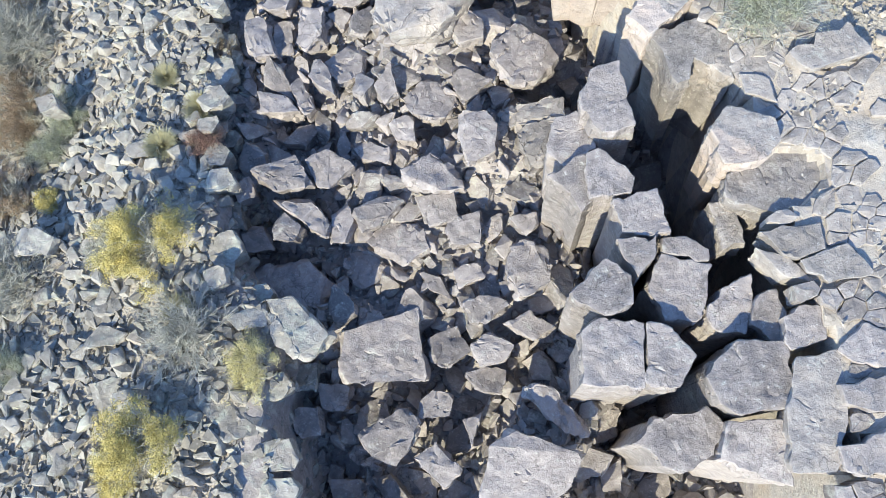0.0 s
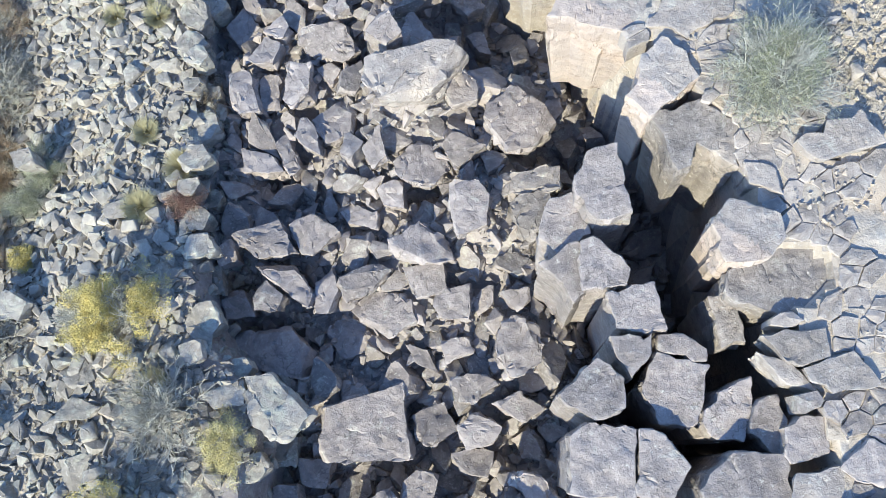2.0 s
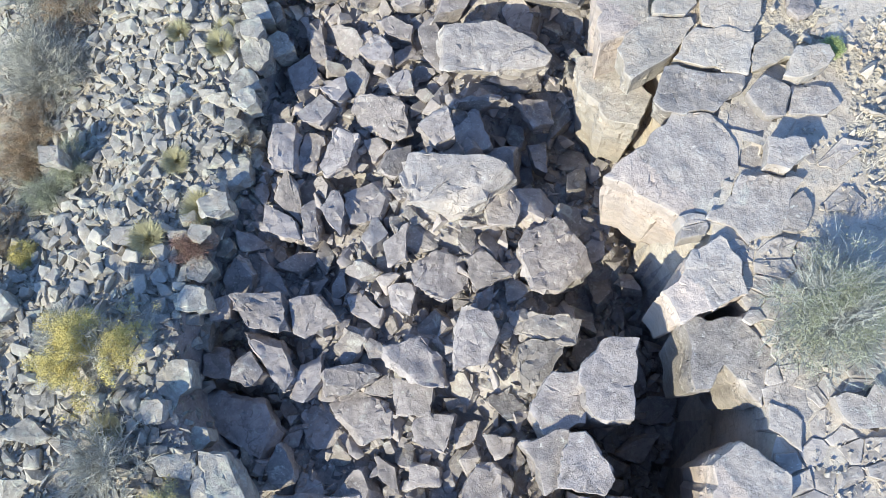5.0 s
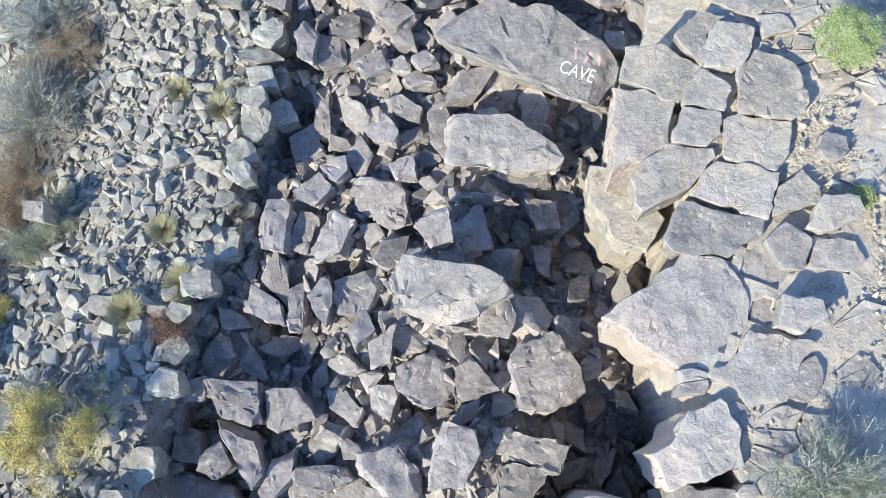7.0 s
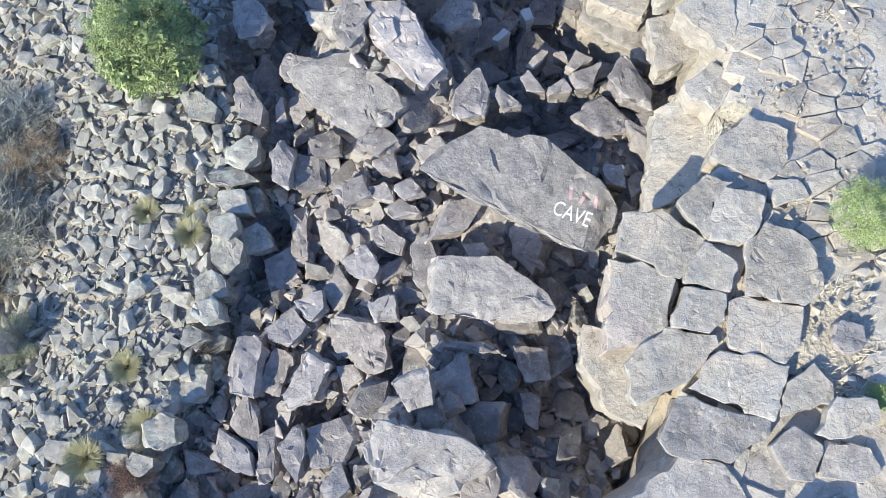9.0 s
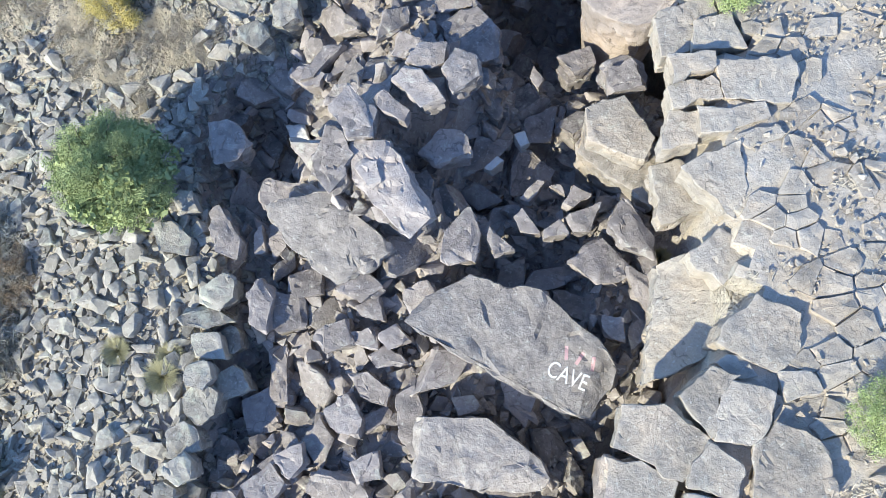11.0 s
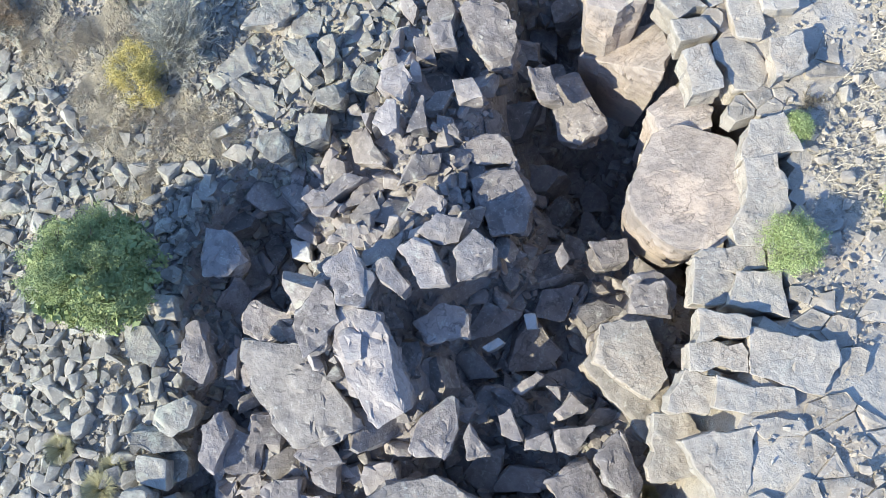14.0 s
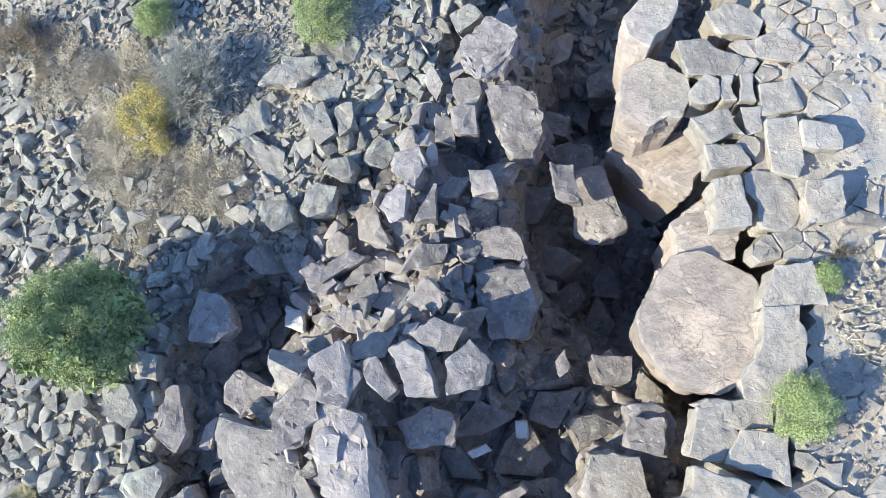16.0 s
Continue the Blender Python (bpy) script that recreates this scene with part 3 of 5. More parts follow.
slab(3.80, (1.15, 13.67, 1.74, 13.78, 1.82, 13.44, 1.69, 13.17, 1.19, 13.05))
slab(3.64, (0.03, 13.66, 0.45, 13.81, 1.00, 13.74, 1.09, 13.08, 0.93, 12.68, 0.44, 12.41), True, stained=True)
slab(3.75, (1.12, 12.97, 1.79, 13.15, 1.88, 13.01, 1.67, 12.42, 1.12, 11.80, 0.76, 12.28, 0.99, 12.73))
slab(2.19, (0.06, 12.82, 0.67, 12.93, 1.11, 12.58, 1.55, 12.23, 1.44, 11.63, 0.90, 11.65, 0.28, 12.20), True, dip=(0.25, 0.0))
slab(3.80, (1.97, 12.96, 2.90, 13.12, 2.93, 12.68, 2.93, 12.33, 1.74, 12.30))
slab(3.82, (1.62, 12.10, 2.90, 12.26, 2.90, 11.98, 2.59, 11.50, 1.83, 11.31, 1.60, 11.46))
slab(3.78, (1.81, 14.67, 1.96, 15.05, 2.54, 15.05, 2.99, 14.46, 2.82, 14.10, 2.03, 13.92))
slab(3.74, (1.89, 13.78, 2.05, 13.90, 2.84, 14.05, 2.96, 13.52, 2.83, 13.18, 2.08, 13.11))
slab(3.76, (2.99, 12.92, 3.24, 13.32, 3.57, 13.13, 3.65, 12.86, 3.05, 12.43))
slab(3.97, (3.64, 12.94, 4.12, 13.12, 4.26, 12.93, 4.01, 12.54, 3.54, 12.36))
boulder(3.77, (3.37, 13.98, 3.46, 14.12, 3.74, 14.12, 3.86, 13.85, 3.61, 13.60, 3.41, 13.68))
boulder(0.30, (-6.31, 13.09, -5.96, 13.22, -5.42, 12.16, -5.68, 11.99))
boulder(0.93, (-4.69, 12.43, -4.37, 12.88, -3.92, 12.58, -3.83, 12.22, -4.40, 12.21))
boulder(0.58, (-4.03, 12.56, -3.68, 12.96, -3.44, 12.85, -3.79, 12.31))
boulder(0.86, (-4.51, 13.20, -4.20, 13.38, -3.70, 13.23, -3.63, 12.92, -4.14, 12.93))
boulder(0.99, (-3.55, 13.22, -3.29, 13.52, -2.97, 13.18, -2.71, 12.23, -3.16, 12.58))
boulder(0.10, (-6.37, 11.89, -5.92, 12.41, -5.39, 11.70, -5.98, 11.34))
boulder(0.93, (-5.49, 10.63, -5.14, 11.15, -4.69, 10.99, -4.90, 10.47, -5.30, 10.51))
boulder(0.91, (-5.20, 11.33, -4.78, 11.75, -4.57, 11.43, -4.70, 11.06))
boulder(0.87, (-4.41, 11.32, -4.16, 11.48, -3.46, 11.61, -2.98, 10.90, -3.28, 10.60, -4.19, 10.82))
boulder(1.05, (-3.77, 11.81, -3.43, 12.19, -3.19, 11.77, -3.52, 11.52))
boulder(0.86, (-5.74, 9.47, -5.93, 10.29, -5.52, 10.51, -5.30, 9.89, -5.10, 9.34, -5.58, 9.28))
boulder(0.55, (-5.21, 9.50, -5.28, 10.38, -4.84, 10.41, -4.77, 9.54))
boulder(0.89, (-4.60, 9.65, -4.54, 10.62, -4.04, 10.49, -4.02, 9.74, -4.40, 9.47))
boulder(0.52, (-3.93, 10.51, -3.63, 10.70, -3.42, 10.52, -3.63, 10.12))
boulder(0.63, (-7.05, 9.03, -6.88, 9.35, -6.32, 9.57, -6.06, 9.03, -6.40, 8.64))
boulder(-0.12, (-6.66, 10.89, -6.24, 11.19, -5.90, 10.90, -6.23, 10.57))
boulder(2.26, (-2.81, 9.92, -2.32, 10.00, -1.16, 10.28, -0.43, 10.06, -0.90, 9.61, -1.42, 9.02, -2.22, 8.98), material=MID)
boulder(1.31, (-0.96, 9.53, -0.71, 10.21, -0.29, 9.85, -0.27, 9.35, -0.79, 9.25))
boulder(1.12, (-0.12, 8.97, -0.02, 9.59, 0.51, 9.85, 1.18, 9.38, 1.37, 9.01, 0.83, 8.24, 0.32, 8.25))
boulder(0.95, (-2.09, 8.10, -1.61, 8.64, -1.08, 8.50, -0.89, 8.01, -1.26, 7.52, -1.87, 7.72))
boulder(1.08, (-1.11, 8.59, -0.87, 8.85, -0.08, 8.43, -0.72, 7.89))
boulder(2.06, (-2.65, 10.65, -2.18, 11.17, -1.84, 10.61, -2.15, 10.27))
boulder(1.00, (-2.13, 11.10, -1.78, 11.74, -1.23, 10.96, -1.66, 10.55))
boulder(1.31, (-2.36, 11.72, -1.23, 12.02, -1.08, 11.91, -2.29, 11.56))
boulder(0.89, (-0.98, 12.16, -0.41, 12.37, -0.16, 11.85, -0.53, 11.58))
boulder(0.37, (-0.58, 11.46, -0.17, 11.49, -0.02, 10.92, -0.27, 10.95))
slab(1.40, (-2.22, 18.96, -1.18, 19.23, -0.74, 18.91, -0.65, 18.09, -1.39, 18.29, -1.77, 18.39, -2.15, 18.49), True)
slab(2.29, (-0.89, 18.40, -0.49, 18.67, 0.59, 18.18, -0.02, 17.94, -0.40, 17.56))
slab(3.18, (0.06, 17.05, 0.36, 17.56, 1.04, 17.44, 0.69, 16.76, 0.16, 16.96))
slab(2.40, (-0.18, 16.91, 0.21, 17.24, 0.82, 17.00, 1.19, 17.67, 1.59, 17.45, 1.39, 16.99, 1.10, 16.13, 0.72, 15.54, 0.29, 15.06, 0.15, 15.74), True, dip=(0.45, 0.0))
slab(3.58, (0.88, 16.17, 1.15, 16.71, 1.79, 16.68, 1.94, 16.20, 1.73, 15.78, 0.89, 15.88), True)
slab(3.63, (1.76, 15.78, 2.18, 15.95, 2.42, 15.76, 2.01, 15.41))
slab(3.32, (-0.50, 18.25, 0.17, 18.94, 0.49, 18.31, 0.48, 17.78))
boulder(1.58, (-3.84, 16.16, -3.61, 16.85, -3.20, 16.41, -3.16, 15.89, -3.52, 15.69, -3.83, 15.86))
boulder(1.52, (-3.07, 16.36, -3.11, 16.59, -2.57, 16.38, -2.80, 16.11))
boulder(0.68, (-2.88, 17.47, -2.72, 17.98, -2.60, 17.97, -2.70, 17.48))
boulder(1.30, (-2.80, 16.97, -2.72, 17.19, -2.24, 16.88, -2.59, 16.74))
boulder(1.39, (-2.22, 16.93, -2.01, 17.26, -1.81, 17.03, -2.16, 16.78))
boulder(0.91, (-2.44, 17.86, -2.26, 17.99, -2.12, 17.79))
boulder(1.10, (-2.09, 17.53, -2.04, 17.99, -1.63, 17.96, -1.97, 17.52))
boulder(1.41, (-1.98, 17.32, -1.47, 17.76, -1.44, 17.23, -1.71, 17.07))
boulder(1.70, (-1.20, 17.41, -1.12, 17.92, -0.37, 17.51, -0.29, 17.13, -0.86, 17.08))
boulder(1.31, (-1.56, 16.57, -1.27, 17.28, -0.46, 16.89, -0.53, 16.62, -0.99, 16.38))
boulder(1.20, (-0.49, 17.16, -0.23, 17.37, -0.08, 16.96, -0.27, 16.88))
boulder(1.35, (-0.76, 15.93, -0.35, 15.99, -0.15, 15.61, -0.52, 15.57))
boulder(0.77, (-3.74, 17.74, -3.60, 18.06, -3.45, 18.05, -3.59, 17.74), PALE, label="small whitish stone in the shaded hollow")
boulder(0.53, (-3.51, 18.68, -3.35, 18.80, -3.15, 18.61, -3.28, 18.47), PALE, label="small whitish stone in the shaded hollow")
boulder(0.97, (-9.09, 16.56, -8.65, 16.73, -8.16, 16.52, -8.19, 16.05, -8.54, 15.85, -8.84, 16.13))
boulder(-0.02, (-8.02, 17.30, -7.70, 17.49, -7.42, 17.18, -7.74, 16.99), PALE, label="small whitish stone in the shaded hollow")
boulder(1.87, (-7.09, 15.42, -5.86, 16.08, -5.40, 15.84, -4.46, 15.56, -4.91, 15.03, -5.17, 14.57, -6.23, 14.86), material=MID)
boulder(2.37, (-6.30, 16.15, -6.34, 16.61, -5.93, 16.71, -5.62, 16.29, -5.80, 15.93))
boulder(2.39, (-5.90, 16.90, -5.22, 17.16, -4.66, 16.54, -4.00, 16.17, -4.20, 15.74, -5.05, 16.28, -5.48, 16.23), dip=(0.05, 0.0), undercut=0.05)
boulder(2.53, (-6.32, 17.38, -5.63, 17.64, -5.50, 17.09, -5.87, 16.89))
boulder(0.98, (-6.27, 14.44, -5.82, 14.80, -5.56, 14.35, -5.97, 14.06))
boulder(1.59, (-5.16, 14.67, -4.97, 15.04, -4.42, 14.85, -4.70, 14.44, -5.11, 14.45))
boulder(1.26, (-4.16, 14.95, -3.75, 15.35, -3.36, 14.97, -3.83, 14.60))
boulder(1.07, (-6.82, 13.82, -6.73, 14.16, -6.40, 13.99, -6.19, 13.28, -6.52, 13.33))
boulder(0.80, (-6.50, 14.03, -5.93, 14.14, -5.61, 13.71, -6.05, 13.35, -6.31, 13.49))
boulder(1.04, (-7.85, 12.98, -7.48, 13.38, -6.91, 13.24, -7.25, 12.92, -7.69, 12.80))
boulder(1.07, (-7.50, 12.69, -7.01, 12.95, -6.69, 12.54, -7.20, 12.33))
boulder(0.96, (-9.20, 14.29, -8.84, 14.50, -8.31, 14.33, -8.28, 14.02, -8.79, 13.88))
boulder(0.94, (-8.31, 14.97, -8.13, 15.11, -7.49, 14.72, -7.33, 14.28, -7.78, 14.29))
boulder(0.56, (-7.38, 14.91, -7.35, 15.12, -7.01, 14.67, -7.20, 14.53))
boulder(0.55, (-7.06, 14.91, -6.92, 15.29, -6.68, 14.93, -6.82, 14.56))
boulder(1.06, (-5.25, 13.85, -4.89, 14.12, -4.60, 13.75, -5.01, 13.35, -5.35, 13.57))
boulder(1.05, (-4.89, 13.85, -4.32, 14.17, -4.16, 13.82, -4.58, 13.74))
boulder(1.22, (-4.23, 14.04, -4.02, 14.36, -3.67, 14.21, -3.93, 13.87))
boulder(1.23, (-4.83, 14.33, -4.52, 14.69, -4.24, 14.33, -4.66, 14.22))
boulder(0.35, (-5.90, 13.28, -5.68, 13.62, -5.37, 13.25, -5.67, 13.07))
boulder(1.08, (-4.31, 13.63, -4.10, 13.95, -3.57, 13.81, -4.02, 13.51))
boulder(0.84, (-9.21, 14.99, -8.86, 15.20, -8.50, 14.88, -8.85, 14.67))
slab(2.97, (-1.77, 20.58, -1.57, 20.77, -1.10, 20.67, -1.09, 20.28, -1.45, 20.02))
slab(3.06, (-1.15, 20.72, -0.70, 21.11, -0.24, 20.62, -1.02, 20.28))
slab(3.33, (-1.34, 19.91, -0.70, 20.23, -0.61, 19.99, -1.12, 19.48))
slab(3.23, (-0.59, 20.12, 0.40, 20.65, 0.57, 20.44, 0.68, 19.92, -0.25, 19.60))
slab(3.23, (-1.17, 19.44, -0.62, 19.87, -0.33, 19.57, -0.96, 19.15))
slab(3.27, (-0.12, 19.46, 0.30, 19.74, 0.46, 19.54, 0.00, 19.14))
slab(3.08, (-1.01, 19.11, -0.62, 19.28, -0.43, 18.80, -0.89, 18.50))
boulder(2.02, (-2.25, 19.97, -1.86, 20.25, -1.50, 19.87, -2.06, 19.52))
slab(2.00, (-2.29, 19.11, -1.77, 19.55, -1.05, 19.03, -1.07, 18.61, -2.06, 18.58), True)
boulder(0.84, (-3.27, 20.36, -2.79, 20.81, -2.53, 20.45, -2.82, 20.09))
slab(3.28, (-0.63, 19.28, -0.13, 19.44, -0.02, 19.09, -0.43, 18.90))
boulder(1.27, (-8.65, 22.93, -8.56, 23.65, -7.93, 23.69, -7.66, 22.95, -7.88, 22.62, -8.32, 22.65))
boulder(1.19, (-7.72, 22.58, -7.50, 22.92, -6.95, 23.05, -6.46, 22.65, -6.30, 22.19, -6.59, 21.93, -6.98, 22.06))
boulder(1.02, (-9.24, 23.23, -9.11, 23.63, -8.77, 23.63, -8.89, 23.09))
boulder(0.69, (-8.94, 21.50, -8.86, 21.65, -8.29, 21.57, -8.18, 21.23))
boulder(1.38, (-7.94, 21.89, -7.64, 22.22, -7.22, 21.84, -7.52, 21.58))
boulder(1.20, (-8.00, 21.57, -7.85, 21.85, -7.46, 21.50, -7.72, 21.27))
boulder(1.86, (-7.88, 20.58, -7.70, 20.94, -7.39, 20.75, -7.27, 20.35, -7.75, 20.31))
boulder(1.94, (-7.43, 19.73, -7.49, 20.19, -7.32, 20.28, -6.99, 19.87, -7.13, 19.68))
boulder(1.80, (-6.95, 20.14, -7.04, 20.64, -6.64, 20.22, -6.86, 19.97))
boulder(1.61, (-6.83, 21.22, -6.58, 21.44, -6.22, 21.25, -6.50, 20.93))
boulder(1.20, (-5.98, 22.33, -5.67, 22.55, -5.13, 22.16, -5.48, 21.91))
boulder(0.18, (-5.78, 22.85, -5.51, 23.23, -4.34, 22.58, -4.51, 22.01, -4.91, 21.79))
boulder(0.85, (-6.19, 20.45, -6.03, 21.00, -5.64, 21.09, -5.16, 20.85, -5.80, 20.33))
boulder(1.58, (-6.10, 18.93, -6.12, 19.42, -5.59, 19.40, -5.63, 18.98))
boulder(2.53, (-5.58, 18.20, -5.50, 18.49, -5.29, 18.58, -4.61, 18.18, -4.92, 17.89))
boulder(2.44, (-5.54, 18.58, -5.41, 19.00, -5.00, 19.20, -4.89, 18.83, -5.15, 18.60))
boulder(2.58, (-4.83, 18.66, -4.81, 19.13, -4.33, 19.11, -4.14, 18.84, -4.49, 18.29))
boulder(0.63, (-7.62, 15.54, -7.64, 15.99, -6.95, 16.17, -6.67, 15.90, -6.97, 15.48, -7.44, 15.44))
boulder(2.42, (-6.37, 16.42, -6.38, 16.99, -6.07, 17.05, -5.71, 16.69, -5.79, 16.16, -6.01, 16.07))
boulder(0.76, (-7.28, 18.26, -7.27, 18.82, -7.02, 19.66, -6.81, 19.58, -6.98, 18.67))
boulder(1.05, (-7.72, 17.94, -7.62, 18.84, -7.25, 19.03, -7.50, 18.15))
boulder(1.30, (-7.02, 17.62, -6.94, 18.08, -6.24, 18.47, -6.32, 18.00))
boulder(0.98, (-7.95, 18.01, -7.87, 18.36, -7.33, 18.31, -7.34, 18.04, -7.63, 17.90))
boulder(2.40, (-5.80, 17.77, -5.67, 17.95, -5.12, 17.82, -5.13, 17.58, -5.50, 17.58))
boulder(2.56, (-6.34, 17.25, -6.26, 17.79, -5.84, 17.61, -5.60, 17.25, -5.98, 17.01))
boulder(1.18, (-5.66, 20.05, -5.08, 20.83, -4.53, 20.56, -4.27, 19.79, -4.68, 19.41))
boulder(1.58, (-4.86, 17.36, -4.64, 17.93, -4.19, 18.11, -3.96, 17.73, -4.48, 17.23))
boulder(2.42, (-5.59, 16.51, -5.53, 16.69, -5.28, 16.75, -5.02, 16.43, -5.12, 16.22))
boulder(0.47, (-3.65, 19.90, -3.68, 20.15, -3.41, 20.00, -3.43, 19.72))
boulder(0.44, (-3.27, 20.27, -3.11, 20.67, -2.71, 20.65, -2.67, 20.30, -2.94, 20.04))
boulder(1.83, (-2.40, 20.03, -2.14, 20.38, -1.68, 20.36, -1.52, 20.04, -1.95, 19.64))
boulder(1.05, (-10.96, 19.92, -10.99, 20.62, -10.55, 21.07, -10.31, 20.91, -10.36, 20.44))
boulder(0.89, (-10.24, 20.41, -10.35, 20.97, -9.88, 21.09, -9.69, 20.68, -10.09, 20.40))
boulder(1.18, (-10.05, 20.19, -9.77, 20.46, -9.19, 20.26, -9.27, 19.84, -9.77, 19.90))
boulder(1.10, (-9.60, 20.58, -9.40, 20.82, -9.03, 20.58, -9.11, 20.23))
boulder(0.72, (-9.80, 20.96, -9.68, 21.21, -9.02, 21.21, -9.02, 20.84, -9.37, 20.97))
boulder(0.92, (-10.76, 19.01, -10.36, 19.21, -9.74, 19.33, -9.29, 18.89, -9.52, 18.82))
boulder(0.98, (-10.97, 18.80, -10.79, 19.96, -10.29, 19.53, -10.49, 19.07, -10.58, 18.71))
boulder(0.87, (-10.84, 21.15, -10.31, 21.90, -9.96, 21.62, -10.40, 21.01))
slab(2.70, (-6.42, 24.46, -6.37, 25.01, -6.04, 25.29, -5.81, 24.74, -5.82, 24.36, -6.17, 24.31), True, stained=True)
slab(2.50, (-5.51, 23.38, -5.88, 23.93, -5.73, 24.30, -5.10, 24.36, -4.86, 24.20, -4.75, 23.81, -5.01, 23.46), True, stained=True, dip=(0.35, 0.1))
slab(1.00, (-5.52, 23.43, -5.21, 24.02, -4.55, 24.28, -4.03, 23.81, -3.92, 23.38, -4.66, 23.38), True, material=SANDSTAINED, dip=(1.0, 0.15))
slab(2.76, (-5.52, 24.65, -5.22, 24.96, -4.64, 25.04, -4.57, 24.82, -5.07, 24.38))
slab(2.75, (-5.52, 25.32, -5.20, 25.72, -4.79, 25.76, -4.68, 25.49, -5.09, 25.20))
slab(2.75, (-4.65, 25.45, -4.45, 25.87, -4.03, 25.87, -3.98, 25.55, -4.48, 25.24))
slab(2.77, (-4.88, 24.16, -4.86, 24.51, -4.67, 24.58, -4.47, 24.34, -4.74, 24.04))
slab(2.76, (-4.68, 24.67, -4.54, 24.79, -4.27, 24.52, -4.41, 24.36))
slab(2.76, (-4.48, 24.85, -4.34, 25.00, -4.03, 24.69, -4.22, 24.53))
slab(2.75, (-4.16, 24.92, -3.88, 25.28, -3.47, 25.04, -3.83, 24.57))
slab(2.87, (-4.56, 23.80, -4.24, 24.25, -3.83, 24.11, -4.11, 23.72))
slab(2.77, (-4.14, 24.45, -3.93, 24.63, -3.68, 24.38, -3.80, 24.21))
slab(2.85, (-3.72, 24.49, -3.44, 24.82, -3.09, 24.52, -2.89, 24.14, -3.17, 23.98))
slab(2.84, (-4.13, 23.62, -3.77, 23.95, -3.47, 23.84, -3.85, 23.41))
slab(2.92, (-3.73, 23.23, -3.48, 23.57, -2.89, 23.10, -3.22, 22.75))
slab(2.76, (-3.41, 23.67, -3.13, 23.97, -2.83, 23.98, -2.50, 23.82, -2.47, 23.41, -2.75, 23.25))
slab(2.97, (-3.35, 24.78, -2.95, 25.04, -2.68, 24.83, -3.07, 24.49))
slab(3.06, (-2.72, 24.07, -2.43, 24.45, -2.04, 24.02, -2.31, 23.55))
slab(2.18, (-3.08, 21.14, -3.27, 21.77, -3.38, 22.24, -3.06, 22.57, -2.56, 22.63, -2.02, 22.47, -1.67, 21.94, -1.62, 21.48, -1.69, 21.04, -1.89, 20.85, -2.34, 20.80, -2.82, 20.95), True, SANDSTAINED, dip=(0.5, 0.08))
slab(2.98, (-2.01, 22.24, -1.66, 22.59, -1.07, 22.01, -1.12, 21.31, -1.40, 21.15, -1.60, 21.31, -1.66, 21.77))
slab(2.95, (-1.65, 20.87, -1.39, 21.12, -1.10, 21.29, -0.87, 21.06, -1.25, 20.69, -1.81, 20.63))
slab(2.95, (-2.25, 22.86, -1.94, 23.22, -1.41, 22.90, -1.67, 22.64, -2.03, 22.29))
slab(1.60, (-3.76, 22.82, -3.63, 23.43, -2.89, 23.22, -2.72, 22.82, -3.27, 22.31), True, material=SANDSTAINED, dip=(0.9, -0.3))
slab(3.85, (2.90, 7.83, 3.73, 8.14, 4.32, 7.72, 4.27, 6.91, 3.64, 7.35, 3.55, 6.96, 3.32, 6.87, 3.15, 7.31), True, dip=(0.04, -0.02))
slab(3.88, (4.28, 7.14, 4.78, 7.46, 5.04, 7.00, 4.89, 6.79, 4.41, 6.75))
slab(4.20, (3.77, 5.78, 4.07, 6.22, 4.82, 5.96, 4.88, 5.58, 4.56, 5.23, 3.93, 5.17), True, stained=True)
slab(3.75, (4.09, 5.09, 5.02, 5.60, 5.69, 5.47, 5.71, 4.84, 5.27, 4.33, 4.61, 4.45, 4.05, 4.67), True)
slab(3.94, (4.40, 6.96, 4.89, 6.83, 4.99, 6.39, 4.46, 6.57))
slab(3.20, (3.84, 4.75, 4.30, 4.74, 4.43, 3.99, 4.02, 3.89), True)
slab(3.99, (4.49, 3.97, 5.45, 4.10, 5.49, 3.65, 4.92, 3.52))
slab(3.85, (4.42, 3.71, 4.92, 3.55, 5.29, 3.10, 4.84, 3.21))
slab(4.01, (5.09, 3.46, 5.86, 3.74, 6.17, 3.24, 5.50, 3.06))
slab(4.10, (5.28, 7.29, 6.32, 7.82, 6.64, 7.24, 5.63, 6.95))
slab(3.89, (5.83, 4.68, 6.22, 4.78, 6.28, 4.47, 5.89, 4.37))
slab(3.95, (4.88, 1.75, 5.57, 1.92, 5.53, 0.84, 5.26, 0.05, 4.61, 0.05, 4.65, 1.03))


